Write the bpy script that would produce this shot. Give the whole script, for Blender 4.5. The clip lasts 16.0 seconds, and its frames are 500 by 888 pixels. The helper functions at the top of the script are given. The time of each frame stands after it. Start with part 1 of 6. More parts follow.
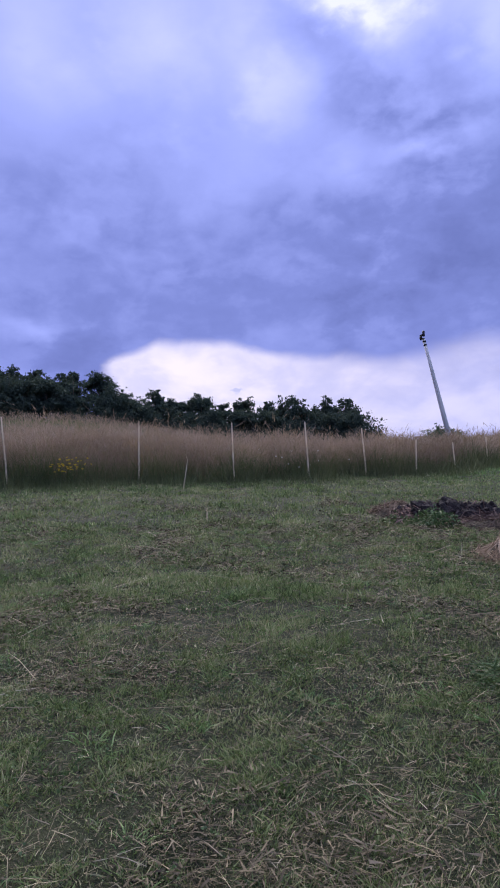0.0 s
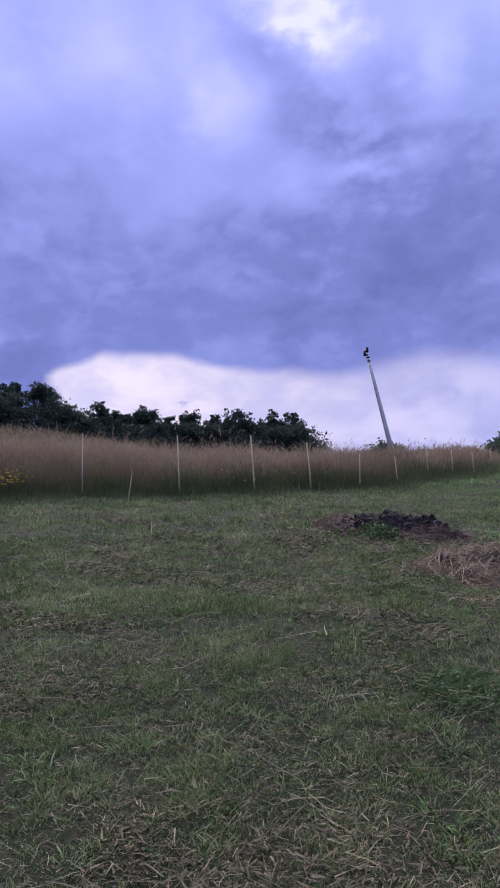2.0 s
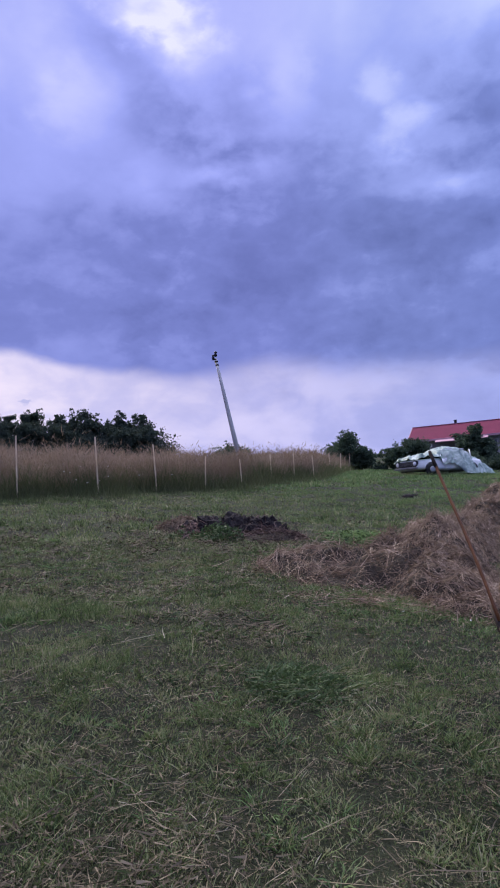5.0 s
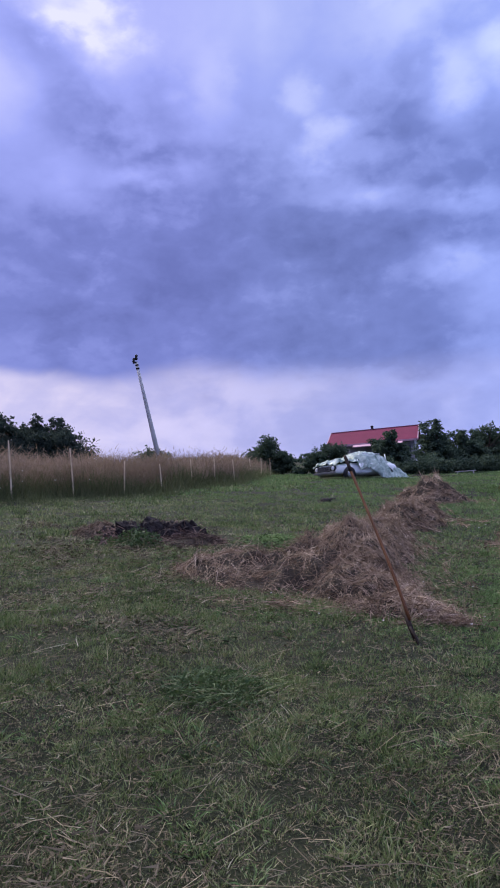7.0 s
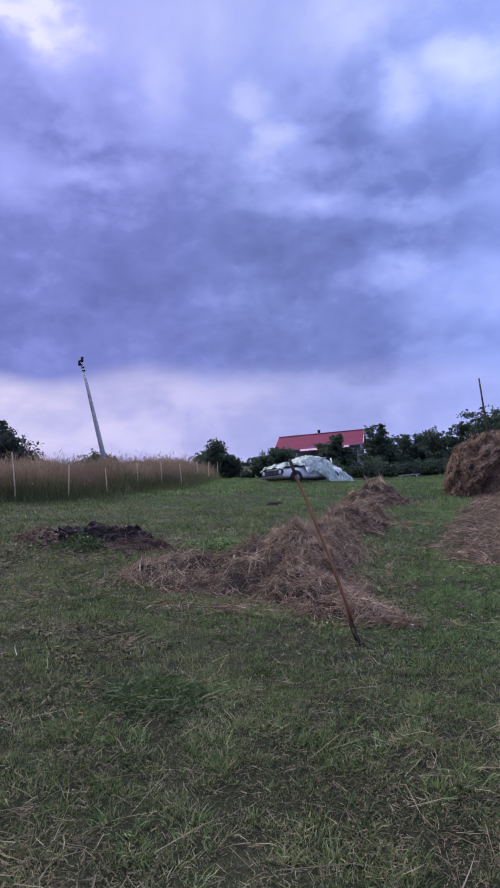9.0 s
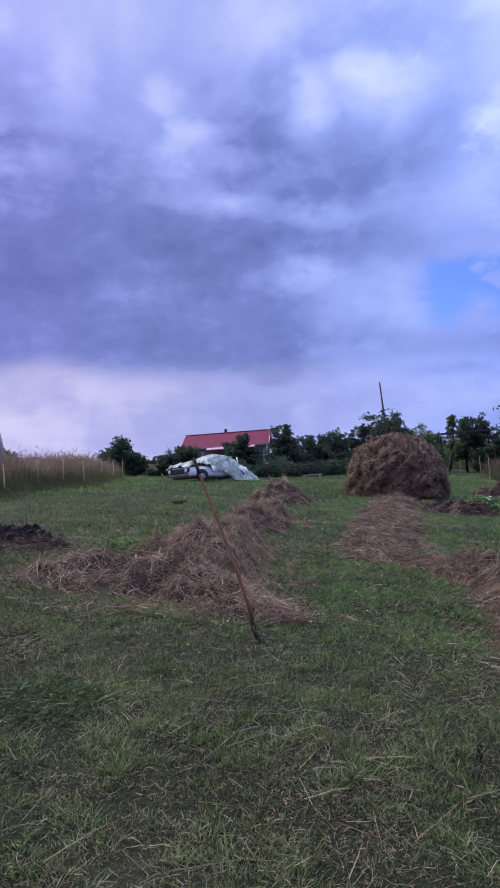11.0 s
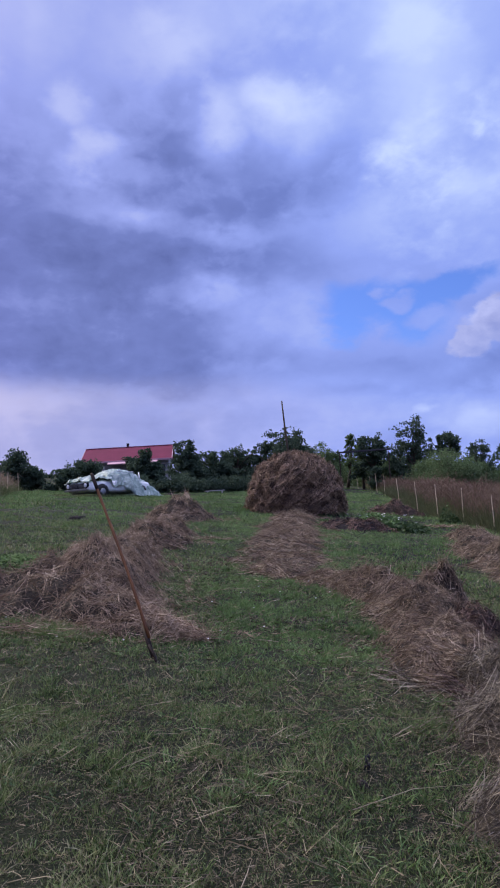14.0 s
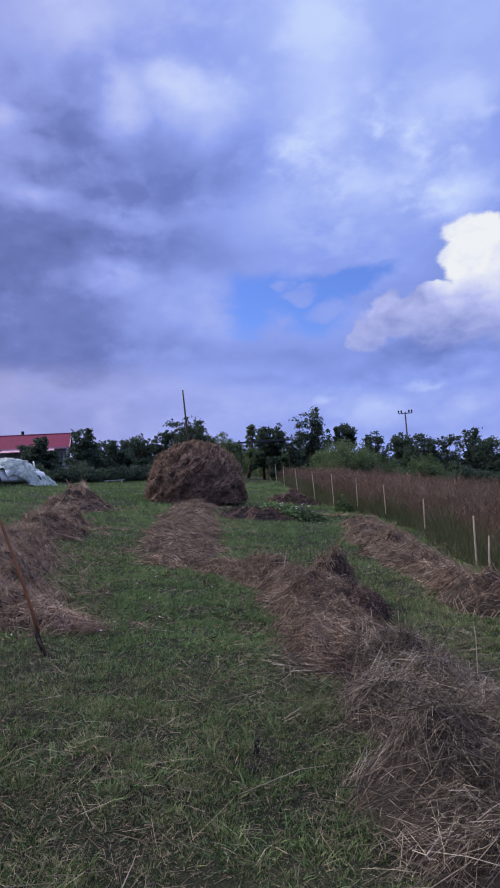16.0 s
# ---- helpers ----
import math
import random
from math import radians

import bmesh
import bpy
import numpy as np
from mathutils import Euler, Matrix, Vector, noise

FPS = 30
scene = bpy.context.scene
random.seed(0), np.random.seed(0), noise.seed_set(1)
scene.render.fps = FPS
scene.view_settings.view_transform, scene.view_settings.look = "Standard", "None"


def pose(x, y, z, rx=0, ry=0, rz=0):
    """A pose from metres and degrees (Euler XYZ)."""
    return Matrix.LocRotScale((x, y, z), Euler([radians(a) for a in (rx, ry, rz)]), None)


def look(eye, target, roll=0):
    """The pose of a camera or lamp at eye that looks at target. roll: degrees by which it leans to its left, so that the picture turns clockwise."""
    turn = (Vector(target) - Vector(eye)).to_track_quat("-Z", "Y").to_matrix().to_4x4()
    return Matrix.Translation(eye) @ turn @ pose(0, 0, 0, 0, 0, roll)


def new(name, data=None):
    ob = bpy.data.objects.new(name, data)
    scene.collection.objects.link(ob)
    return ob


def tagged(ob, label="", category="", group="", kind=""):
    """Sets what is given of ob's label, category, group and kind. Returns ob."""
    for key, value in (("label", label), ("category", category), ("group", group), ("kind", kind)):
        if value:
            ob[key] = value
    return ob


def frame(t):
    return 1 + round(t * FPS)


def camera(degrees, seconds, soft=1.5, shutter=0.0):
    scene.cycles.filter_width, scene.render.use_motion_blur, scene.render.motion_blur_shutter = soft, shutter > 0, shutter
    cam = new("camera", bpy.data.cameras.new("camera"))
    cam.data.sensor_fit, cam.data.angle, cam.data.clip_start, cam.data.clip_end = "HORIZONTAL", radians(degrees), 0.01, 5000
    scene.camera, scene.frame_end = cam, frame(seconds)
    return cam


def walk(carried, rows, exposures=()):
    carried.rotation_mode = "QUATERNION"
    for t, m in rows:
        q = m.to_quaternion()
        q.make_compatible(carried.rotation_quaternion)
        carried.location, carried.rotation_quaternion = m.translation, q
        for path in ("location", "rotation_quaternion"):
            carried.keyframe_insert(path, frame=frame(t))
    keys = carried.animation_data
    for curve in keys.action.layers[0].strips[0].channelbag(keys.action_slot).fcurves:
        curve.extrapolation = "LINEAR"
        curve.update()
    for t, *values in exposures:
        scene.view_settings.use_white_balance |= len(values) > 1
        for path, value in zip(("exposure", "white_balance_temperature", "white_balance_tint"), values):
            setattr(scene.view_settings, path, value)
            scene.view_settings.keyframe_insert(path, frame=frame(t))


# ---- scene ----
cam = camera(40.99, 16.0, soft=1.9)
# seconds, eye in metres, yaw, pitch, lean to the right in degrees
ROWS = [
    (0.0, 0.008, 0.223, 1.554, -0.00, 4.70, 3.10),
    (0.5, 0.009, 0.224, 1.555, -1.03, 4.86, 3.42),
    (1.0, 0.012, 0.224, 1.550, -2.18, 5.27, 3.37),
    (1.5, 0.011, 0.224, 1.554, -3.48, 5.41, 3.00),
    (2.0, 0.012, 0.221, 1.555, -4.69, 5.57, 3.16),
    (2.5, 0.021, 0.217, 1.555, -6.72, 5.77, 3.23),
    (3.0, 0.031, 0.219, 1.556, -9.58, 5.87, 3.07),
    (3.5, 0.043, 0.208, 1.556, -11.77, 5.57, 3.24),
    (4.0, 0.053, 0.204, 1.555, -12.93, 5.86, 3.95),
    (4.5, 0.060, 0.210, 1.554, -15.10, 5.29, 3.75),
    (5.0, 0.070, 0.207, 1.551, -17.64, 5.01, 3.65),
    (5.2, 0.073, 0.206, 1.551, -18.77, 5.05, 3.73),
    (7.3, 0.099, 0.198, 1.546, -25.18, 4.86, 3.99),
    (7.5, 0.102, 0.197, 1.546, -25.79, 4.81, 3.99),
    (8.0, 0.108, 0.193, 1.546, -27.18, 4.93, 4.17),
    (8.2, 0.110, 0.193, 1.546, -27.44, 4.86, 4.24),
    (10.3, 0.132, 0.189, 1.546, -33.07, 4.99, 4.15),
    (10.5, 0.134, 0.189, 1.546, -33.97, 4.76, 4.19),
    (11.0, 0.136, 0.178, 1.547, -36.82, 4.29, 3.90),
    (11.5, 0.136, 0.174, 1.547, -37.91, 4.44, 3.70),
    (12.0, 0.133, 0.171, 1.547, -38.81, 4.84, 3.66),
    (12.5, 0.131, 0.165, 1.550, -39.92, 5.10, 3.61),
    (13.0, 0.133, 0.164, 1.550, -40.79, 5.14, 3.54),
    (13.5, 0.141, 0.164, 1.549, -42.76, 5.30, 3.66),
    (14.0, 0.151, 0.156, 1.548, -45.17, 5.10, 3.55),
    (14.5, 0.160, 0.151, 1.547, -47.44, 4.73, 3.27),
    (15.0, 0.162, 0.146, 1.549, -49.55, 4.44, 3.16),
    (15.5, 0.173, 0.135, 1.544, -51.70, 4.05, 3.36),
    (16.0, 0.186, 0.129, 1.541, -53.51, 3.71, 3.65),
]
walk(cam, [(t, pose(x, y, z, 0, 0, yaw) @ pose(0, 0, 0, 90 + pitch) @ pose(0, 0, 0, 0, 0, -lean))
           for t, x, y, z, yaw, pitch, lean in ROWS],
     exposures=((0.0, 0.26, 6500, 6), (0.5, 0.24, 6500, 5), (1.0, 0.19, 6500, 10), (5.0, 0.08, 6500, 10), (11.0, 0.06, 6500, 10), (13.0, 0.03, 6500, 10), (14.0, -0.03, 6500, 10), (16.0, -0.13, 6500, 10)))

# ---- world and sun ----
SUN_AZ, SUN_EL = 12.0, 42.0


def way_of(az, el):
    """Unit vector; az counts to the left of ahead, in degrees."""
    a, e = radians(az), radians(el)
    return Vector((-math.sin(a) * math.cos(e), math.cos(a) * math.cos(e), math.sin(e)))


class Nodes:
    """Small helper to write node trees as expressions."""

    def __init__(self, tree):
        self.tree = tree

    def add(self, kind, **values):
        n = self.tree.nodes.new(kind)
        for key, value in values.items():
            setattr(n, key, value)
        return n

    def put(self, socket, value):
        if hasattr(value, "is_linked"):
            self.tree.links.new(value, socket)
        elif value is not None:
            socket.default_value = value

    def math(self, op, a, b=None, c=None, clamp=False):
        n = self.add("ShaderNodeMath", operation=op, use_clamp=clamp)
        for s, v in zip(n.inputs, (a, b, c)):
            self.put(s, v)
        return n.outputs[0]

    def vec(self, op, a, b=None, scale=None):
        n = self.add("ShaderNodeVectorMath", operation=op)
        self.put(n.inputs[0], a)
        if b is not None:
            self.put(n.inputs[1], b)
        if scale is not None:
            self.put(n.inputs["Scale"], scale)
        return n.outputs["Value"] if op == "DOT_PRODUCT" else n.outputs["Vector"]

    def noise(self, vector, scale, detail=4.0, rough=0.5, distort=0.0, color=False):
        n = self.add("ShaderNodeTexNoise")
        self.put(n.inputs["Vector"], vector)
        for key, v in (("Scale", scale), ("Detail", detail), ("Roughness", rough), ("Distortion", distort)):
            self.put(n.inputs[key], v)
        return n.outputs["Color"] if color else n.outputs["Fac"]

    def span(self, v, a, b, c=0.0, d=1.0, smooth=True):
        n = self.add("ShaderNodeMapRange", interpolation_type="SMOOTHSTEP" if smooth else "LINEAR")
        for key, w in zip(("Value", "From Min", "From Max", "To Min", "To Max"), (v, a, b, c, d)):
            self.put(n.inputs[key], w)
        return n.outputs["Result"]

    def ramp(self, fac, stops):
        n = self.add("ShaderNodeValToRGB")
        e = n.color_ramp.elements
        while len(e) < len(stops):
            e.new(0.5)
        for el, (p, c) in zip(e, stops):
            el.position, el.color = p, (*c, 1)
        self.put(n.inputs[0], fac)
        return n.outputs["Color"]

    def mix(self, fac, a, b):
        n = self.add("ShaderNodeMix", data_type="RGBA")
        self.put(n.inputs[0], fac)
        for s, v in ((n.inputs[6], a), (n.inputs[7], b)):
            self.put(s, (*v, 1) if isinstance(v, tuple) and len(v) == 3 else v)
        return n.outputs[2]


world = bpy.data.worlds.new("overcast_sky")
scene.world = world
world.use_nodes = True
world.node_tree.nodes.clear()
W = Nodes(world.node_tree)
way = W.add("ShaderNodeTexCoord").outputs["Generated"]
sep = W.add("ShaderNodeSeparateXYZ")
W.put(sep.inputs[0], way)
up = W.math("MAXIMUM", sep.outputs[2], 0.0)
flat = W.add("ShaderNodeCombineXYZ")
low = W.math("ADD", up, 0.16)
W.put(flat.inputs[0], W.math("DIVIDE", sep.outputs[0], low))
W.put(flat.inputs[1], W.math("DIVIDE", sep.outputs[1], low))
flat = flat.outputs[0]
soft_way = W.vec("MULTIPLY", way, (1.0, 1.0, 1.6))
ragged = W.vec("SUBTRACT", W.noise(soft_way, 5.5, 5.0, 0.5, color=True), (0.5, 0.5, 0.5))
torn = W.vec("SUBTRACT", W.noise(soft_way, 19.0, 5.0, 0.55, color=True), (0.5, 0.5, 0.5))
lumps = W.noise(W.vec("ADD", soft_way, W.vec("SCALE", ragged, scale=0.12)), 11.0, 5.0, 0.5)
puffy = W.noise(W.vec("ADD", soft_way, W.vec("SCALE", torn, scale=0.06)), 24.0, 4.0, 0.48)
billow = W.math("ADD", W.math("MULTIPLY", W.math("SUBTRACT", lumps, 0.5), 2.1), W.math("MULTIPLY", W.math("SUBTRACT", puffy, 0.5), 1.3))
# azimuth (to the left of ahead) and elevation in degrees, with the clouds' raggedness
turn = W.math("MULTIPLY", W.math("ARCTAN2", W.math("MULTIPLY", sep.outputs[0], -1.0), sep.outputs[1]), 57.2958)
lift = W.math("MULTIPLY", W.math("ARCSINE", sep.outputs[2]), 57.2958)
chart = W.add("ShaderNodeCombineXYZ")
W.put(chart.inputs[0], turn)
W.put(chart.inputs[1], lift)
chart = chart.outputs[0]
bent = W.vec("ADD", chart, W.vec("ADD", W.vec("MULTIPLY", ragged, (9.0, 6.0, 0.0)), W.vec("MULTIPLY", torn, (3.2, 2.4, 0.0))))
crisp = W.vec("ADD", chart, W.vec("ADD", W.vec("MULTIPLY", ragged, (3.0, 2.2, 0.0)), W.vec("MULTIPLY", torn, (3.4, 2.8, 0.0))))


def far_from(where, az, el, wide, high, tilt=0.0, after=None):
    """Distance from a spot of sky, in its own half width and half height; worked out after another value, to keep few at once."""
    n = W.add("ShaderNodeMapping", vector_type="TEXTURE")
    if after is not None:
        chained = W.add("ShaderNodeVectorMath", operation="MULTIPLY_ADD")
        W.put(chained.inputs[0], after)
        chained.inputs[1].default_value = (1e-7, 1e-7, 0.0)
        W.put(chained.inputs[2], where)
        where = chained.outputs["Vector"]
    W.put(n.inputs["Vector"], where)
    n.inputs["Location"].default_value, n.inputs["Rotation"].default_value, n.inputs["Scale"].default_value = (az, el, 0), (0, 0, radians(tilt)), (wide, high, 1)
    d = W.add("ShaderNodeVectorMath", operation="LENGTH")
    W.put(d.inputs[0], n.outputs[0])
    return d.outputs["Value"]


shade = W.ramp(W.math("DIVIDE", lift, 90.0), [(0.0, (0.45,) * 3), (0.075, (0.46,) * 3), (0.12, (0.37,) * 3), (0.175, (0.315,) * 3),
                                              (0.25, (0.39,) * 3), (0.33, (0.50,) * 3), (0.45, (0.60,) * 3), (1.0, (0.80,) * 3)])
# the deck seen in perspective: broad overhead, drawn out into bands towards the horizon
sheet = W.vec("ADD", flat, W.vec("SCALE", ragged, scale=0.5))
deck = W.noise(sheet, 1.15, 6.0, 0.5, 0.3)
for field, weight in ((deck, 0.28), (lumps, 0.23), (puffy, 0.13)):
    shade = W.math("ADD", shade, W.math("MULTIPLY", W.math("SUBTRACT", field, 0.5), weight))

# brighter and darker masses of cloud: azimuth, elevation, half width, half height, strength
OVER_WOOD = [(-11.3, 38.4, 3.6, 1.9, .30), (-13.6, 37.0, 3.6, 1.4, .22), (-3.1, 31.3, 3.1, 2.3, .14), (6.8, 36.0, 3.2, 3.1, .11), (17.1, 34.6, 3.5, 3.8, .09),
             (-0.8, 35.1, 2.9, 3.3, .07), (-9.2, 25.9, 3.2, 1.9, .09), (12.1, 33.2, 2.3, 1.9, .06), (-18.8, 26.6, 4.0, 0.9, .11), (1.4, 25.8, 3.2, 2.4, .05),
             (5.2, 18.9, 3.3, 0.4, .07), (17.7, 14.5, 2.9, 0.9, .14), (14.1, 25.1, 6.3, 1.7, -.06), (14.1, 11.8, 2.6, 2.3, -.24), (-5.0, 36.7, 2.4, 1.9, -.05)]
DARK_BASE = [(-9.2, 32.6, 4.2, 2.3, -.08), (-19.3, 31.4, 3.1, 2.9, -.10), (-16.9, 21.5, 6.1, 3.8, -.07), (0.1, 21.0, 9.7, 2.1, -.06), (-17.8, 15.4, 6.4, 2.1, -.08),
             (6.3, 16.4, 13.9, 1.7, -.07), (-12.9, 11.6, 5.8, 1.0, -.05), (-19.5, 22.0, 11.8, 5.2, -.08), (-25.5, 19.6, 10.6, 5.0, -.12), (-32.8, 11.6, 8.7, 1.1, -.08),
             (-36.9, 14.0, 7.3, 2.6, -.12), (-45.2, 12.5, 3.9, 0.9, -.07), (-36.3, 20.6, 6.6, 2.1, -.13), (-49.3, 19.5, 4.8, 2.1, -.12)]
OVER_CAR = [(-7.7, 31.2, 2.2, 1.7, .07), (-31.2, 31.1, 1.7, 1.4, .08), (-15.6, 27.0, 3.2, 0.7, .08), (-11.8, 37.9, 1.6, 0.7, -.36), (-13.8, 36.8, 1.1, 0.6, -.16),
            (-11.3, 31.0, 5.0, 1.3, -.06), (-14.1, 35.7, 3.2, 1.4, .12), (-22.8, 32.4, 1.9, 2.4, .10), (-37.4, 35.6, 3.5, 1.9, .09), (-36.1, 24.1, 2.6, 1.2, .12),
            (-27.8, 36.5, 2.4, 2.9, .06), (-12.3, 30.7, 6.6, 3.1, -.05), (-42.1, 33.6, 4.0, 2.4, -.10), (-39.1, 28.7, 3.0, 3.8, -.10)]
OVER_HOUSE = [(-30.6, 31.9, 1.3, 1.2, .10), (-32.1, 28.5, 1.8, 0.8, .15), (-22.1, 36.3, 4.7, 3.8, .07), (-32.7, 26.9, 2.1, 1.7, .10), (-26.4, 35.2, 1.0, 3.3, -.05),
              (-36.5, 24.5, 4.7, 1.2, .09), (-44.1, 22.9, 5.9, 0.8, .11), (-42.4, 18.1, 3.1, 1.0, .18), (-44.9, 15.5, 2.2, 2.4, .12), (-49.5, 15.4, 3.0, 2.6, .13),
              (-43.6, 8.8, 6.2, 0.7, .06), (-46.6, 26.8, 7.5, 3.1, -.15), (-49.4, 24.3, 6.8, 1.1, -.09), (-41.4, 36.2, 3.2, 1.8, .13)]
OVER_STACK = [(-50.8, 30.6, 3.0, 2.4, .20), (-43.3, 30.0, 1.9, 2.1, .20), (-47.2, 32.1, 5.0, 1.2, .12), (-59.3, 26.6, 1.9, 1.3, .16), (-61.9, 35.5, 3.2, 1.9, .14),
              (-61.4, 31.0, 5.0, 4.3, .12), (-64.7, 23.8, 5.7, 4.3, .10), (-68.1, 19.4, 4.0, 3.8, .08), (-72.2, 28.2, 3.2, 1.9, .07), (-56.2, 22.0, 4.6, 2.6, .10),
              (-53.8, 9.9, 8.2, 0.7, .07), (-72.2, 23.4, 3.1, 2.4, .10), (-55.7, 28.6, 3.8, 2.9, -.07), (-52.7, 34.4, 6.9, 2.1, -.10), (-72.8, 25.7, 4.7, 2.1, -.06),
              (-72.8, 10.3, 3.9, 2.9, -.10), (-65.4, 9.7, 8.2, 1.2, -.12), (-68.1, 29.7, 1.6, 3.3, -.07), (-58, 15.5, 7, 4, .07), (-61.6, 27.5, 3.0, 2.4, .09), (-67.9, 24.2, 3.4, 1.8, .12),
              (-72.8, 22.0, 3.5, 1.3, .16), (-72.0, 27.4, 2.6, 1.8, .10), (-64.2, 5.6, 2.2, 1.1, .17), (-68.0, 7.8, 1.6, 0.4, .13), (-72.4, 5.6, 1.5, 1.0, .14), (-60.0, 7.0, 0.8, 0.5, .14)]
for az, el, wide, high, gain in OVER_WOOD + DARK_BASE + OVER_CAR + OVER_HOUSE + OVER_STACK:
    near = W.math("ADD", far_from(bent, az, el, wide * 1.15, high * 1.2, after=shade), billow)
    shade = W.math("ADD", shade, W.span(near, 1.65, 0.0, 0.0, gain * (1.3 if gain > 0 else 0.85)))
shade = W.math("ADD", shade, W.span(turn, -30.0, -62.0, 0.0, 0.11))
# the bright strip of far sky under the cloud deck: its brim, by azimuth
brim = W.ramp(W.span(turn, -60.0, 15.0, 0.0, 1.0, False),
              [(0.0, (0.12,) * 3), (0.2, (0.175,) * 3), (0.34, (0.176,) * 3), (0.46, (0.184,) * 3), (0.53, (0.203,) * 3), (0.63, (0.186,) * 3), (0.76, (0.207,) * 3),
               (0.82, (0.229,) * 3), (0.90, (0.234,) * 3), (0.96, (0.205,) * 3)])
over = W.math("SUBTRACT", W.math("ADD", sep.outputs[2], W.math("MULTIPLY", billow, 0.010)), brim)
strip = W.math("MULTIPLY", W.span(over, W.span(turn, -30.0, 0.0, 0.030, 0.012), W.span(turn, -30.0, 0.0, -0.022, -0.008), 0.0, 1.0),
               W.span(W.math("ADD", turn, W.math("MULTIPLY", billow, 1.3)), 12.6, 10.8))
strip = W.math("MULTIPLY", strip, W.ramp(W.span(turn, -60.0, 8.0, 0.0, 1.0, False),
                                         [(0.0, (0.06,) * 3), (0.35, (0.22,) * 3), (0.6, (0.52,) * 3), (0.8, (0.80,) * 3), (1.0, (1.0,) * 3)]))
cloud = W.ramp(shade, [(0.0, (0.128, 0.165, 0.43)), (0.3, (0.188, 0.238, 0.585)), (0.55, (0.335, 0.405, 0.88)),
                       (0.8, (0.56, 0.62, 0.99)), (1.0, (0.76, 0.81, 1.0))])
cloud = W.mix(W.span(turn, -30.0, -62.0), cloud, W.vec("MULTIPLY", cloud, (0.88, 0.985, 1.06)))
cloud = W.mix(W.span(turn, -32.0, -18.0), cloud, W.vec("MULTIPLY", cloud, (1.02, 0.965, 1.02)))
glow = W.mix(W.span(W.math("ADD", W.math("MULTIPLY", deck, 0.5), W.math("MULTIPLY", lumps, 0.7)), 0.5, 0.75), (0.62, 0.59, 0.87), (0.88, 0.79, 0.95))
cloud = W.mix(strip, cloud, glow)
# a small dark shred of cloud before the bright strip
cloud = W.mix(W.span(W.math("ADD", far_from(crisp, 0.6, 9.2, 0.9, 0.4, -25.0, after=shade), billow), 1.0, 0.5, 0.0, 0.7), cloud, (0.42, 0.44, 0.76))
# a hole with blue sky in it, and the lit cumulus beside it
clear = W.add("ShaderNodeTexSky", sky_type="NISHITA")
clear.sun_disc, clear.sun_elevation, clear.sun_rotation = False, radians(SUN_EL), radians(-SUN_AZ)
blue = W.vec("MULTIPLY", clear.outputs[0], (0.072, 0.095, 0.185))
hole, last = None, shade
for spot in ((-56.0, 16.2, 4.0, 2.1), (-60.0, 15.2, 3.0, 2.3), (-62.6, 16.6, 4.2, 1.0, -8.0), (-54.2, 14.6, 2.4, 1.6)):
    one = W.span(W.math("ADD", far_from(crisp, *spot, after=last), W.math("MULTIPLY", billow, 0.35)), 1.3, 0.55)
    last = hole = one if hole is None else W.math("MAXIMUM", hole, one)
for spot in ((-57.3, 17.2, 0.9, 0.45), (-58.5, 16.2, 1.2, 0.6), (-61.0, 14.6, 2.0, 0.8)):
    hole = W.math("MULTIPLY", hole, W.span(W.math("ADD", far_from(crisp, *spot, after=last), W.math("MULTIPLY", billow, 0.5)), 0.4, 1.4, 0.15))
    last = hole
sky = W.mix(hole, cloud, blue)
tower, last = None, hole
for spot in ((-73.8, 18.7, 2.6, 2.1), (-73.2, 16.6, 2.4, 3.0), (-76.0, 14.0, 4.2, 4.0), (-69.4, 14.6, 1.9, 0.9), (-67.0, 13.4, 3.6, 1.7), (-64.0, 12.1, 2.0, 1.3), (-71.0, 12.6, 3.6, 2.6)):
    one = W.span(W.math("ADD", far_from(crisp, *spot, after=last), W.math("MULTIPLY", billow, 0.22)), 1.14, 0.84)
    last = tower = one if tower is None else W.math("MAXIMUM", tower, one)
tower = W.math("MULTIPLY", tower, W.span(W.math("ADD", lift, W.math("MULTIPLY", billow, 2.5)), 8.2, 13.6))
sunlit = W.math("ADD", W.span(far_from(chart, -73.6, 18.0, 4.6, 4.6, after=last), 1.5, 0.35, 0.34, 0.96), W.math("MULTIPLY", billow, 0.55))
sunlit = W.math("MULTIPLY", sunlit, W.span(lift, 9.5, 17.0, 0.48, 0.96))
sky = W.mix(tower, sky, W.ramp(sunlit, [(0.05, (0.25, 0.30, 0.66)), (0.42, (0.50, 0.55, 0.95)), (0.72, (0.76, 0.80, 1.0)), (0.95, (0.93, 0.96, 1.0))]))
# thin bright overcast overhead
sky = W.mix(W.span(sep.outputs[2], 0.66, 0.95), sky, W.vec("MULTIPLY", sky, (3.6, 3.25, 2.7)))
ground_glow = W.span(sep.outputs[2], -0.06, 0.0)
sky = W.mix(ground_glow, (0.05, 0.06, 0.05), sky)
back = W.add("ShaderNodeBackground")
W.put(back.inputs[0], sky)
back.inputs[1].default_value = 1.0
W.put(W.add("ShaderNodeOutputWorld").inputs[0], back.outputs[0])

sun = new("sun", bpy.data.lights.new("sun", "SUN"))
sun.data.energy, sun.data.angle, sun.data.color = 3.4, radians(30), (1.0, 0.92, 0.74)
sun.matrix_world = look(way_of(SUN_AZ, SUN_EL) * 50, (0, 0, 0))


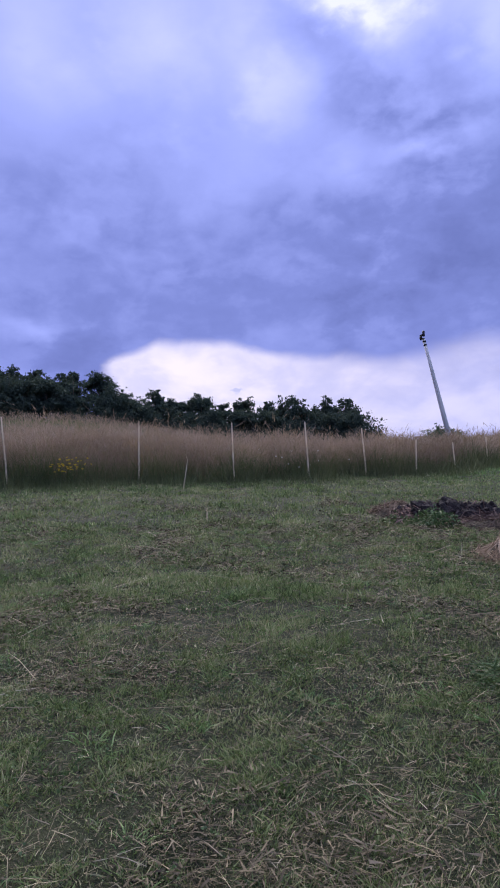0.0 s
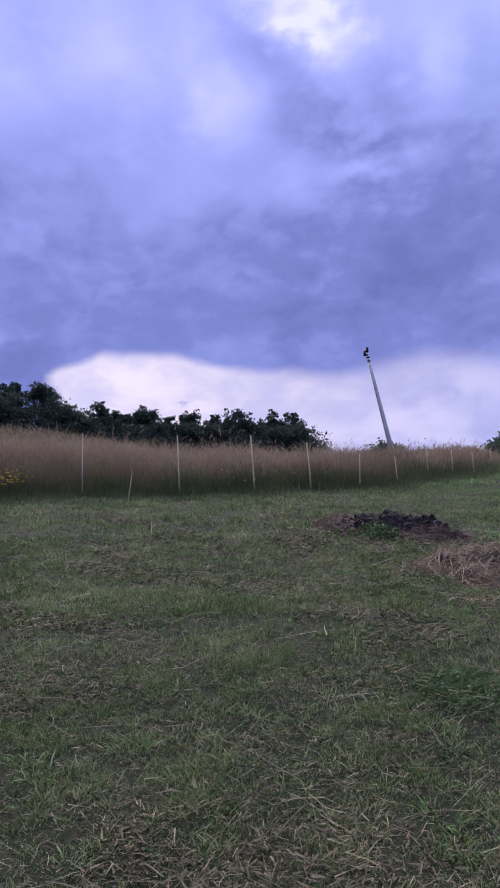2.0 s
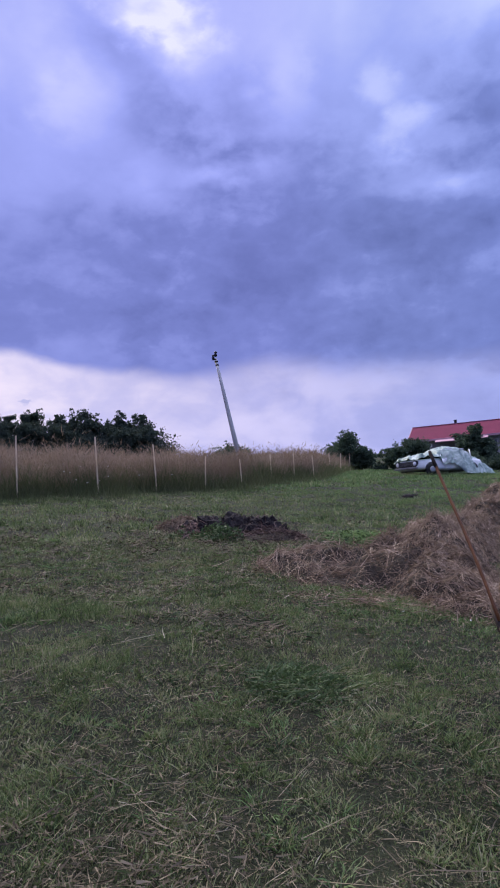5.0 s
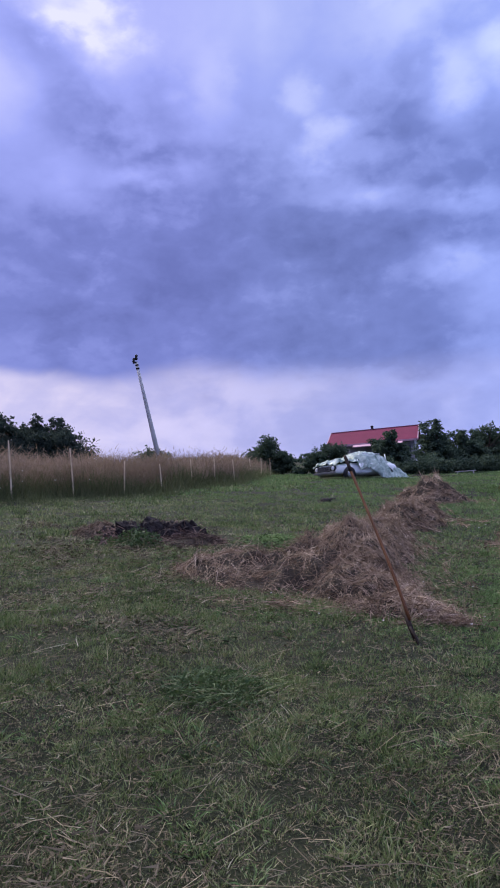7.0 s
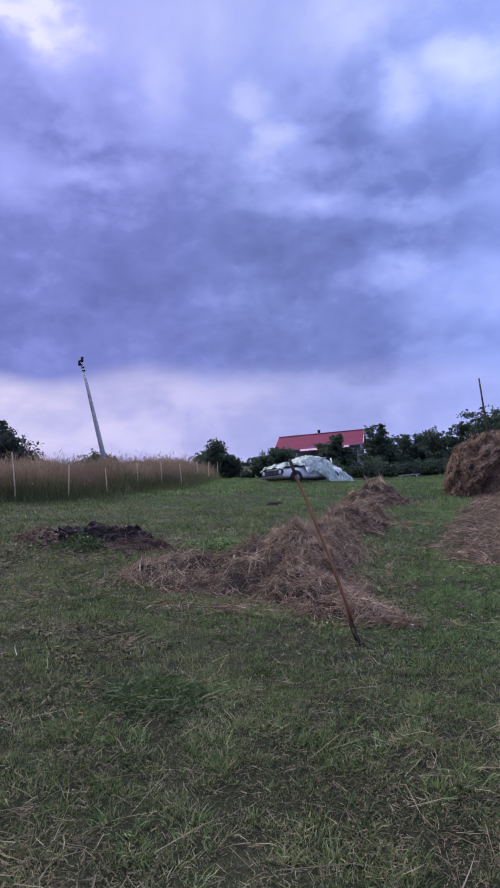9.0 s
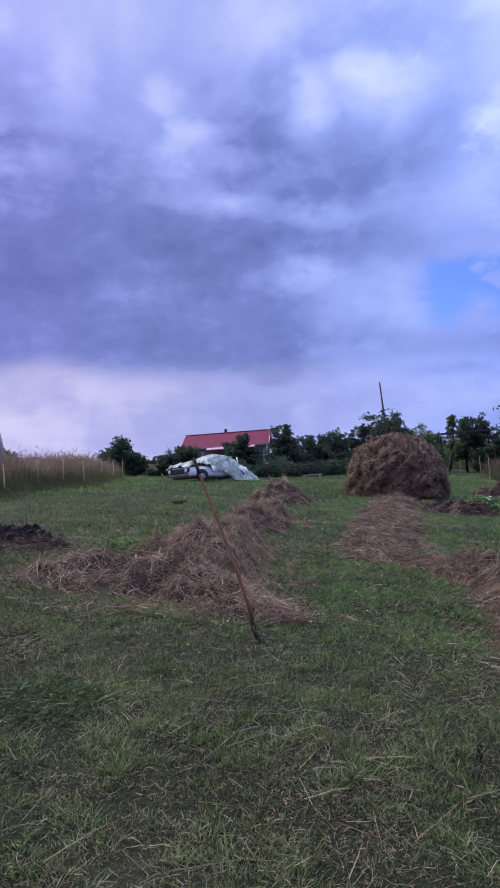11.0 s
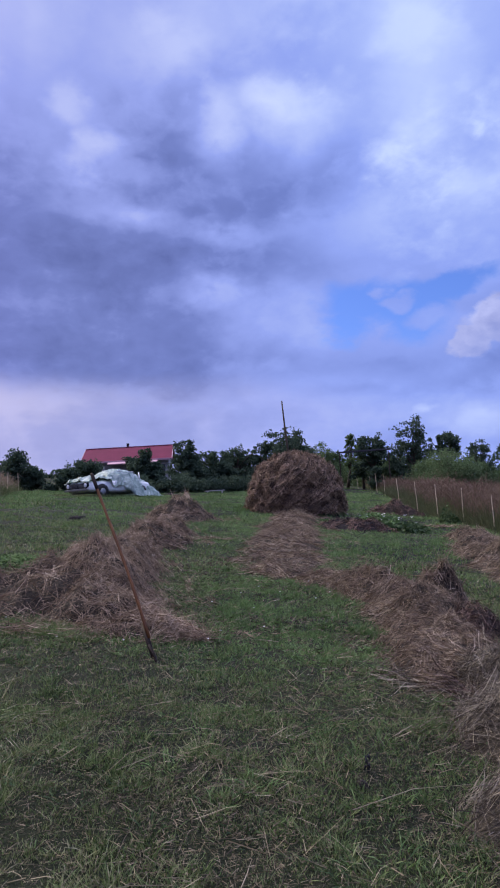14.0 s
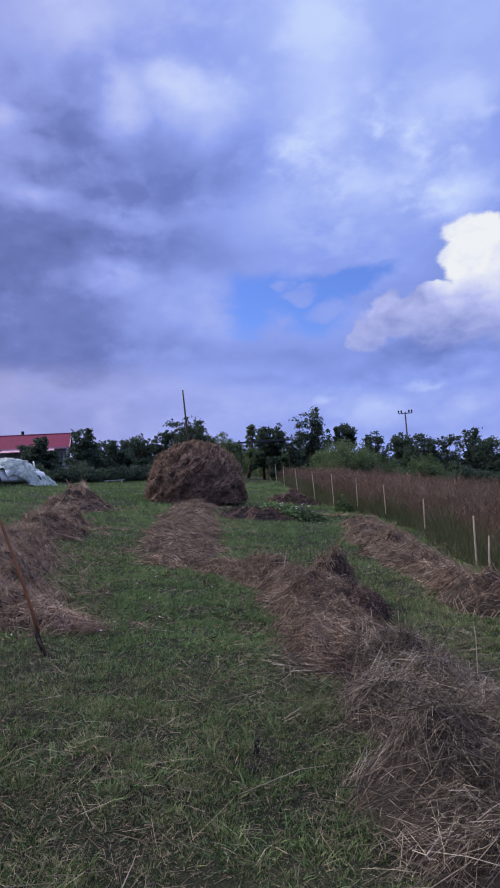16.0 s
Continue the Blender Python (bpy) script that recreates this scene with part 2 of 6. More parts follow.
# ---- materials ----
def material(name, rough=0.8, metal=0.0):
    m = bpy.data.materials.new(name)
    m.use_nodes = True
    n = Nodes(m.node_tree)
    b = m.node_tree.nodes["Principled BSDF"]
    b.inputs["Roughness"].default_value, b.inputs["Metallic"].default_value = rough, metal
    b.inputs["Specular IOR Level"].default_value = 0.25
    return m, n, b


def place(n):
    return n.add("ShaderNodeTexCoord").outputs["Object"]


def bump(n, b, fac, strength, dist=0.02):
    k = n.add("ShaderNodeBump")
    k.inputs["Strength"].default_value, k.inputs["Distance"].default_value = strength, dist
    n.put(k.inputs["Height"], fac)
    n.put(b.inputs["Normal"], k.outputs[0])


def speckled(name, stops, big=0.6, rough=0.85, bumpy=0.3, metal=0.0, fine=40.0, dist=0.02):
    """Colour from two scales of noise, with a fine relief."""
    m, n, b = material(name, rough, metal)
    p = place(n)
    f = n.math("ADD", n.math("MULTIPLY", n.noise(p, big, 5.0, 0.6), 0.65), n.math("MULTIPLY", n.noise(p, fine, 3.0, 0.6), 0.35))
    n.put(b.inputs["Base Color"], n.ramp(f, stops))
    bump(n, b, n.noise(p, fine, 4.0, 0.65), bumpy, dist)
    return m


def strandy(name, stops, patch=0.5, rough=0.7, through_light=0.0, weight=0.55):
    """Every strand or leaf has its own tone, and patches of the ground share one."""
    m, n, b = material(name, rough)
    b.inputs["Specular IOR Level"].default_value = 0.22
    island = n.add("ShaderNodeNewGeometry").outputs["Random Per Island"]
    p = place(n)
    f = n.math("ADD", n.math("MULTIPLY", island, weight), n.math("MULTIPLY", n.span(n.noise(p, patch, 3.0, 0.6), 0.25, 0.75), 1 - weight))
    color = n.ramp(f, stops)
    n.put(b.inputs["Base Color"], color)
    if through_light:
        t = n.add("ShaderNodeBsdfTranslucent")
        n.put(t.inputs[0], color)
        mixed = n.add("ShaderNodeMixShader")
        mixed.inputs[0].default_value = through_light
        n.put(mixed.inputs[1], b.outputs[0])
        n.put(mixed.inputs[2], t.outputs[0])
        n.put(m.node_tree.nodes["Material Output"].inputs[0], mixed.outputs[0])
    return m


# soil colour taken nearly black, with the shade between the blades put into it
M_SOIL = speckled("shade_toned_turf", [(0.32, (0.004, 0.005, 0.003)), (0.45, (0.012, 0.016, 0.006)), (0.56, (0.025, 0.031, 0.012)), (0.70, (0.048, 0.046, 0.025))],
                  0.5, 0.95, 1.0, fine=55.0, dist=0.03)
M_THATCH = strandy("thatch", [(0.0, (0.024, 0.019, 0.011)), (0.4, (0.072, 0.056, 0.034)), (0.75, (0.14, 0.112, 0.070)), (1.0, (0.26, 0.21, 0.14))], 3.0, 0.8, 0.0, 0.75)
M_GRASS = strandy("mown_grass", [(0.12, (0.033, 0.056, 0.018)), (0.36, (0.116, 0.170, 0.056)), (0.62, (0.212, 0.260, 0.105)), (0.82, (0.32, 0.308, 0.168)), (1.0, (0.60, 0.54, 0.38))],
                  1.3, 0.75, 0.22, 0.62)
M_LUSH = strandy("lush_grass", [(0.1, (0.074, 0.132, 0.047)), (0.5, (0.147, 0.238, 0.083)), (1.0, (0.243, 0.322, 0.134))], 0.5, 0.75, 0.25)
M_WEED = strandy("weed_leaves", [(0.1, (0.030, 0.056, 0.022)), (0.5, (0.054, 0.092, 0.034)), (1.0, (0.10, 0.145, 0.055))], 0.8, 0.6, 0.25)
M_CLIP = strandy("dry_clippings", [(0.0, (0.095, 0.073, 0.044)), (0.4, (0.21, 0.168, 0.102)), (0.75, (0.36, 0.30, 0.195)), (1.0, (0.60, 0.54, 0.40))], 2.5, 0.65, 0.15)
M_HAY = strandy("hay_stalks", [(0.0, (0.064, 0.043, 0.029)), (0.35, (0.176, 0.122, 0.081)), (0.7, (0.36, 0.264, 0.182)), (1.0, (0.70, 0.57, 0.42))], 2.2, 0.7, 0.12, 0.6)
M_COARSE = strandy("coarse_hay_stalks", [(0.0, (0.019, 0.015, 0.011)), (0.3, (0.066, 0.052, 0.039)), (0.58, (0.172, 0.138, 0.099)), (0.80, (0.34, 0.29, 0.212)), (1.0, (0.82, 0.73, 0.57))], 1.5, 0.65, 0.1, 0.75)
M_DULLHAY = strandy("weathered_hay_stalks", [(0.0, (0.050, 0.035, 0.024)), (0.35, (0.140, 0.098, 0.066)), (0.7, (0.285, 0.210, 0.145)), (1.0, (0.60, 0.49, 0.36))], 1.6, 0.7, 0.12, 0.7)
# packed hay under the stalks, coloured darker to act as shadow in their gaps
M_HAYBASE = speckled("shade_toned_hay", [(0.3, (0.016, 0.012, 0.009)), (0.5, (0.046, 0.036, 0.026)), (0.72, (0.11, 0.088, 0.063))], 4.0, 0.95, 1.0, fine=34.0, dist=0.06)
M_STACK = strandy("stacked_hay", [(0.0, (0.085, 0.055, 0.036)), (0.4, (0.235, 0.160, 0.106)), (0.75, (0.42, 0.30, 0.205)), (1.0, (0.66, 0.50, 0.36))], 2.2, 0.75, 0.1)
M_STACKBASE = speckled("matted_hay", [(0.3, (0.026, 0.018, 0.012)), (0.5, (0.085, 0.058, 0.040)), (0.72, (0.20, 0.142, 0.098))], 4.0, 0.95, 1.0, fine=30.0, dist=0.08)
M_STALK = strandy("meadow_stalks", [(0.0, (0.120, 0.104, 0.058)), (0.5, (0.195, 0.158, 0.096)), (1.0, (0.31, 0.248, 0.160))], 0.4, 0.75, 0.3, 0.4)
M_SEED = strandy("seed_heads", [(0.0, (0.168, 0.124, 0.090)), (0.5, (0.255, 0.188, 0.138)), (1.0, (0.37, 0.285, 0.218))], 0.3, 0.8, 0.3, 0.38)
M_MEADOW = strandy("meadow_leaves", [(0.0, (0.064, 0.090, 0.034)), (0.5, (0.108, 0.132, 0.054)), (1.0, (0.185, 0.178, 0.088))], 0.5, 0.7, 0.3)
M_STALK_LOW = strandy("brown_meadow_stalks", [(0.0, (0.080, 0.072, 0.038)), (0.5, (0.132, 0.103, 0.061)), (1.0, (0.195, 0.147, 0.095))], 0.4, 0.75, 0.25, 0.35)
M_SEED_LOW = strandy("brown_seed_heads", [(0.0, (0.104, 0.069, 0.050)), (0.5, (0.162, 0.107, 0.078)), (1.0, (0.24, 0.163, 0.121))], 0.3, 0.8, 0.25, 0.3)
M_SEDGE = strandy("dull_sedge", [(0.0, (0.050, 0.066, 0.030)), (0.5, (0.086, 0.100, 0.046)), (1.0, (0.145, 0.140, 0.072))], 0.9, 0.75, 0.25)
M_YELLOW = strandy("yellow_flowers", [(0.0, (0.55, 0.38, 0.03)), (1.0, (0.75, 0.55, 0.06))], 1.0)
M_WHITE = strandy("white_flowers", [(0.0, (0.6, 0.6, 0.55)), (1.0, (0.8, 0.8, 0.76))], 1.0)
M_LEAF = strandy("dark_foliage", [(0.0, (0.036, 0.060, 0.044)), (0.5, (0.064, 0.098, 0.064)), (1.0, (0.11, 0.145, 0.088))], 0.6, 0.9, 0.35, 0.45)
M_WOODS = strandy("distant_foliage", [(0.0, (0.026, 0.040, 0.036)), (0.5, (0.042, 0.062, 0.048)), (1.0, (0.075, 0.092, 0.060))], 0.25, 0.9, 0.3, 0.4)
M_WILLOW = strandy("pale_foliage", [(0.0, (0.070, 0.112, 0.050)), (0.5, (0.112, 0.166, 0.074)), (1.0, (0.165, 0.215, 0.105))], 0.6, 0.9, 0.35, 0.4)
M_BARK = speckled("bark", [(0.3, (0.05, 0.04, 0.03)), (0.7, (0.13, 0.105, 0.08))], 3.0, 0.95, 0.8, fine=30.0)
M_POST = speckled("weathered_post", [(0.3, (0.44, 0.35, 0.23)), (0.55, (0.62, 0.51, 0.36)), (0.75, (0.74, 0.64, 0.47))], 4.0, 0.85, 0.5, fine=45.0)
M_HANDLE = speckled("worn_ash_handle", [(0.3, (0.066, 0.026, 0.010)), (0.5, (0.150, 0.060, 0.020)), (0.75, (0.26, 0.118, 0.042))], 5.0, 0.55, 0.25, fine=60.0, dist=0.004)
M_IRON = speckled("rusted_iron", [(0.3, (0.02, 0.016, 0.014)), (0.7, (0.06, 0.042, 0.034))], 12.0, 0.7, 0.4, 0.6, fine=80.0, dist=0.004)
M_CONCRETE = speckled("pole_concrete", [(0.3, (0.38, 0.37, 0.36)), (0.7, (0.56, 0.55, 0.53))], 1.5, 0.85, 0.3, fine=25.0)
M_DARK = speckled("dark_fitting", [(0.3, (0.012, 0.012, 0.014)), (0.7, (0.03, 0.03, 0.035))], 8.0, 0.6, 0.2)
M_ROOF = speckled("red_roof_sheet", [(0.3, (0.120, 0.012, 0.040)), (0.55, (0.150, 0.015, 0.049)), (0.75, (0.182, 0.022, 0.060))], 1.2, 0.85, 0.1, fine=14.0)
M_FASCIA = speckled("roof_trim", [(0.3, (0.42, 0.24, 0.28)), (0.7, (0.54, 0.34, 0.38))], 2.0, 0.6, 0.1)
M_RENDER = speckled("pale_render", [(0.3, (0.26, 0.25, 0.26)), (0.7, (0.42, 0.41, 0.41))], 0.8, 0.9, 0.2)
M_GREYROOF = speckled("grey_roof", [(0.3, (0.045, 0.045, 0.05)), (0.7, (0.09, 0.09, 0.095))], 1.2, 0.8, 0.2)
M_PAINT = speckled("white_car_paint", [(0.3, (0.78, 0.78, 0.76)), (0.6, (0.90, 0.90, 0.88))], 1.5, 0.45, 0.05, fine=9.0)
M_RUBBER = speckled("tyre_rubber", [(0.3, (0.012, 0.012, 0.012)), (0.7, (0.035, 0.034, 0.032))], 8.0, 0.9, 0.3)
M_RIM = speckled("steel_rim", [(0.3, (0.22, 0.22, 0.23)), (0.7, (0.42, 0.42, 0.42))], 6.0, 0.4, 0.1, 0.7)
M_LAMP = speckled("headlight_lens", [(0.3, (0.50, 0.52, 0.55)), (0.7, (0.75, 0.77, 0.80))], 6.0, 0.12, 0.05)
M_PLANK = speckled("pale_planks", [(0.3, (0.45, 0.43, 0.40)), (0.7, (0.66, 0.64, 0.61))], 2.0, 0.8, 0.3)
M_EARTH = speckled("dark_earth", [(0.3, (0.010, 0.009, 0.010)), (0.5, (0.026, 0.021, 0.021)), (0.72, (0.075, 0.056, 0.050))], 3.5, 1.0, 1.0, fine=18.0, dist=0.06)
M_ROT = strandy("rotting_stalks", [(0.0, (0.022, 0.017, 0.016)), (0.5, (0.075, 0.052, 0.043)), (0.85, (0.20, 0.13, 0.10)), (1.0, (0.36, 0.25, 0.19))], 2.5, 0.8)

M_HUSK = strandy("reddish_dead_stalks", [(0.0, (0.030, 0.022, 0.020)), (0.45, (0.10, 0.066, 0.052)), (0.8, (0.26, 0.165, 0.125)), (1.0, (0.42, 0.30, 0.23))], 1.2, 0.8)

M_GLASS, _n, _b = material("car_glass", 0.08)
_b.inputs["Base Color"].default_value = (0.02, 0.025, 0.03, 1)
_b.inputs["Specular IOR Level"].default_value = 0.5

M_TARP, _n, _b = material("translucent_plastic_sheet", 0.38)
_p = place(_n)
_f = _n.noise(_p, 2.6, 5.0, 0.65, 1.4)
_c = _n.ramp(_f, [(0.30, (0.13, 0.20, 0.17)), (0.42, (0.34, 0.45, 0.39)), (0.55, (0.56, 0.66, 0.59)), (0.68, (0.86, 0.90, 0.86))])
_n.put(_b.inputs["Base Color"], _c)
_b.inputs["Specular IOR Level"].default_value = 0.5
bump(_n, _b, _n.noise(_p, 7.0, 5.0, 0.6, 1.2), 0.8, 0.05)
_t = _n.add("ShaderNodeBsdfTranslucent")
_n.put(_t.inputs[0], _c)
_x = _n.add("ShaderNodeMixShader")
_x.inputs[0].default_value = 0.35
_n.put(_x.inputs[1], _b.outputs[0])
_n.put(_x.inputs[2], _t.outputs[0])
_n.put(M_TARP.node_tree.nodes["Material Output"].inputs[0], _x.outputs[0])

# ---- the lie of the land ----
rng = np.random.default_rng(7)


def smooth(a, b, v):
    k = np.clip((np.asarray(v, float) - a) / (b - a), 0, 1)
    return k * k * (3 - 2 * k)


def eased(v, a, w):
    v = np.asarray(v, float)
    s = np.abs(v)
    return np.sign(v) * np.where(s < a, s, a + w * np.tanh((s - a) / w))


def slope(x, y):
    """Height of the hillside without its small bumps."""
    x, y = np.asarray(x, float), np.asarray(y, float)
    far_x, far_y = eased(x, 45, 40), eased(y, 50, 45)
    bend = -0.048 + 0.072 * smooth(0, 30, 6 - x) + 0.03 * smooth(20, 40, x)
    return -0.04 * far_x + 0.125 * far_y + bend * 2 * np.log1p(np.exp((far_y - 19) / 2))


def ground(x, y):
    x, y = np.asarray(x, float), np.asarray(y, float)
    small = (0.012 * np.sin(3.1 * x + 1.3 * y) * np.sin(2.3 * y - 0.9 * x) + 0.018 * np.sin(0.9 * x + 0.4) * np.sin(1.1 * y + 2.0)
             + 0.007 * np.sin(7.3 * x - 2.0 * y) * np.sin(6.1 * y + 3.0 * x))
    return slope(x, y) + small


def gz(x, y):
    return float(ground(x, y))


def patchy(x, y, seed=0.0):
    """Cheap smooth field from 0 to 1 for uneven growth."""
    v = (np.sin(0.83 * x + 1.7 * np.sin(0.41 * y + seed) + seed) + np.sin(1.07 * y + 1.3 * np.sin(0.53 * x - seed))
         + 0.6 * np.sin(2.3 * x + 1.9 * y + 2 * seed) + 0.4 * np.sin(4.1 * y - 3.3 * x + seed))
    return np.clip(0.5 + v / 5.0, 0, 1)


def rough_field(x, y, size, seed=0):
    """Smooth random field from 0 to 1, with lumps of that size."""
    x, y = np.asarray(x, float) / size + 1000.3, np.asarray(y, float) / size + 1000.7
    xi, yi = np.floor(x).astype(np.int64), np.floor(y).astype(np.int64)
    fx, fy = x - xi, y - yi
    fx, fy = fx * fx * (3 - 2 * fx), fy * fy * (3 - 2 * fy)

    def corner(i, j):
        h = (i * 374761393 + j * 668265263 + seed * 974711) & 0x7FFFFFFF
        h = ((h ^ (h >> 13)) * 1274126177) & 0x7FFFFFFF
        return ((h ^ (h >> 16)) & 0xFFFF) / 65535.0

    lo = corner(xi, yi) * (1 - fx) + corner(xi + 1, yi) * fx
    hi = corner(xi, yi + 1) * (1 - fx) + corner(xi + 1, yi + 1) * fx
    return lo * (1 - fy) + hi * fy


# ---- mesh helpers ----
def mesh_of(name, verts, faces, mat, smooth_shade=False):
    """A mesh from arrays: verts (n, 3); faces (m, 3) or (m, 4)."""
    verts, faces = np.asarray(verts, np.float32), np.asarray(faces, np.int32)
    me = bpy.data.meshes.new(name)
    me.vertices.add(len(verts))
    me.vertices.foreach_set("co", verts.ravel())
    me.loops.add(faces.size)
    me.loops.foreach_set("vertex_index", faces.ravel())
    me.polygons.add(len(faces))
    me.polygons.foreach_set("loop_start", np.arange(0, faces.size, faces.shape[1], dtype=np.int32))
    me.update(calc_edges=True)
    me.materials.append(mat)
    me.polygons.foreach_set("use_smooth", np.full(len(faces), smooth_shade))
    return me


def attach(ob, parent, label=""):
    ob.parent = parent
    return tagged(ob, label)


def part(name, bm, mat, parent, label="", shade=False):
    me = bpy.data.meshes.new(name)
    bm.to_mesh(me)
    bm.free()
    me.materials.append(mat)
    if shade:
        me.polygons.foreach_set("use_smooth", np.full(len(me.polygons), True))
    return attach(new(name, me), parent, label)


def box(bm, size, m, bevel=0.0):
    made = bmesh.ops.create_cube(bm, size=1.0, matrix=m @ Matrix.Diagonal((*size, 1)))
    if bevel:
        edges = list({e for v in made["verts"] for e in v.link_edges})
        bmesh.ops.bevel(bm, geom=edges, offset=bevel, segments=2, affect="EDGES")


def tube(bm, path, radii, sides=10, squash=1.0):
    """A round bar along a path, closed at both ends."""
    rings = []
    for i, p in enumerate(path):
        p = Vector(p)
        d = (Vector(path[min(i + 1, len(path) - 1)]) - Vector(path[max(i - 1, 0)])).normalized()
        a = d.cross(Vector((0.31, 0.95, 0.05))).normalized()
        b = d.cross(a)
        rings.append([bm.verts.new(p + radii[i] * (a * math.cos(k * math.tau / sides) + squash * b * math.sin(k * math.tau / sides))) for k in range(sides)])
    for lo, hi in zip(rings, rings[1:]):
        for k in range(sides):
            bm.faces.new((lo[k], lo[(k + 1) % sides], hi[(k + 1) % sides], hi[k]))
    bm.faces.new(rings[0][::-1])
    bm.faces.new(rings[-1])


def strands(base, along, bend, width):
    """Tapering ribbons: base (n, 3), along (n, 3) from root to tip, bend (n, 3) at the tip, width (n,)."""
    n = len(base)
    side = np.cross(along, rng.normal(size=(n, 3)))
    side /= np.linalg.norm(side, axis=1, keepdims=True) + 1e-9
    side *= np.asarray(width)[:, None] * 0.5
    mid = base + along * 0.55 + bend * 0.3
    tip = base + along + bend
    v = np.stack([base - side, base + side, mid + side * 0.9, mid - side * 0.9, tip], 1).reshape(-1, 3)
    k = np.arange(n)[:, None] * 5
    f = np.concatenate([k + [0, 1, 2], k + [0, 2, 3], k + [3, 2, 4]], 1).reshape(-1, 3)
    return v, f


def blades(base, along, width):
    """Single upright triangles, for far growth."""
    n = len(base)
    a = rng.uniform(0, math.tau, n)
    side = np.stack([np.cos(a), np.sin(a), 0 * a], 1) * np.asarray(width)[:, None] * 0.5
    v = np.stack([base - side, base + side, base + along], 1).reshape(-1, 3)
    return v, np.arange(3 * n).reshape(-1, 3)


def merge(*lots):
    vs, fs, k = [], [], 0
    for v, f in lots:
        vs.append(v)
        fs.append(f + k)
        k += len(v)
    return np.concatenate(vs), np.concatenate(fs)


def on_ground(x, y, lift=0.0):
    return np.stack([x, y, ground(x, y) + lift], 1)


# ---- ground, one sheet to the horizon ----
rings = np.concatenate([[0.0], np.geomspace(0.02, 0.9, 8), np.geomspace(1.0, 60, 150), np.geomspace(64, 2500, 40)])
spokes = np.linspace(0, math.tau, 361)[:-1]
rr, aa = np.meshgrid(rings[1:], spokes, indexing="ij")
gx, gy = rr * np.cos(aa), rr * np.sin(aa)
verts = np.stack([gx, gy, ground(gx, gy)], -1).reshape(-1, 3)
na = len(spokes)
i, j = np.meshgrid(np.arange(len(rings) - 2), np.arange(na), indexing="ij")
a0, a1 = i * na + j, i * na + (j + 1) % na
quads = np.stack([a0, a0 + na, a1 + na, a1], -1).reshape(-1, 4)
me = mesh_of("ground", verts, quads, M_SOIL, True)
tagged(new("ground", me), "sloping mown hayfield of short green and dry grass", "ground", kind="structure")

# ---- fences: where they run ----
LEFT_POSTS = [(-8.6, 14.5, 1.5), (-5.37, 14.95, 1.54), (-2.56, 15.45, 1.4), (-0.40, 15.6, 1.33), (1.35, 15.9, 1.31), (2.81, 16.6, 1.14),
              (4.12, 16.95, 0.85), (5.39, 17.9, 0.75), (7.07, 20.2, 0.85), (8.4, 21.6, 0.85), (9.5, 22.5, 0.82), (13.1, 29.0, 0.95),
              (15.6, 33.2, 1.0), (19.0, 39.0, 1.1)]
RIGHT_POSTS = [(10.73, 3.48, 0.5), (11.14, 3.81, 0.78), (15.11, 6.28, 0.8), (18.12, 8.66, 0.95), (20.44, 10.78, 1.05), (21.15, 12.09, 1.12),
               (23.27, 14.14, 1.16), (29.6, 19.0, 1.2), (36.9, 24.7, 1.3), (43.8, 30.0, 1.42), (51.0, 35.6, 1.45), (56.0, 40.6, 1.45), (59.0, 43.9, 1.45), (61.0, 46.6, 1.45)]


def left_edge(x):
    return np.interp(x, [-60, -8.6, -5.4, -0.4, 2.8, 5.4, 7.1, 9.5, 13.1, 19, 30], [12.3, 14.7, 15.2, 15.8, 16.75, 18.1, 20.4, 22.8, 29.4, 40, 58.5])


def right_edge(x):
    return np.interp(x, [6, 9.5, 11.1, 15.1, 18.1, 21.1, 23.2, 29.6, 43.8, 61, 90], [-3.4, 1.8, 3.2, 5.7, 8.1, 11.4, 13.4, 18.3, 29.2, 43.6, 65.6])


def in_field(x, y):
    return (y < left_edge(x)) & (y > right_edge(x) * (x > 6) - 50 * (x <= 6))


def sector(n, r0, r1, a0=-26.0, a1=82.0):
    """Random places between two distances within the span of azimuths that the turn covers (to the right of ahead)."""
    r = np.sqrt(rng.uniform(r0 * r0, r1 * r1, n))
    a = np.radians(rng.uniform(a0, a1, n))
    return r * np.sin(a), r * np.cos(a)


# ---- mown grass ----
def tuft_centres(n, r0, r1, span):
    x, y = sector(n, r0, r1, *span)
    keep = in_field(x, y) & (rng.uniform(0, 1, n) < 0.55 + 0.55 * patchy(x, y, 1.7) * (0.2 + 0.8 * rough_field(x, y, 0.35, 3)))
    return x[keep], y[keep]


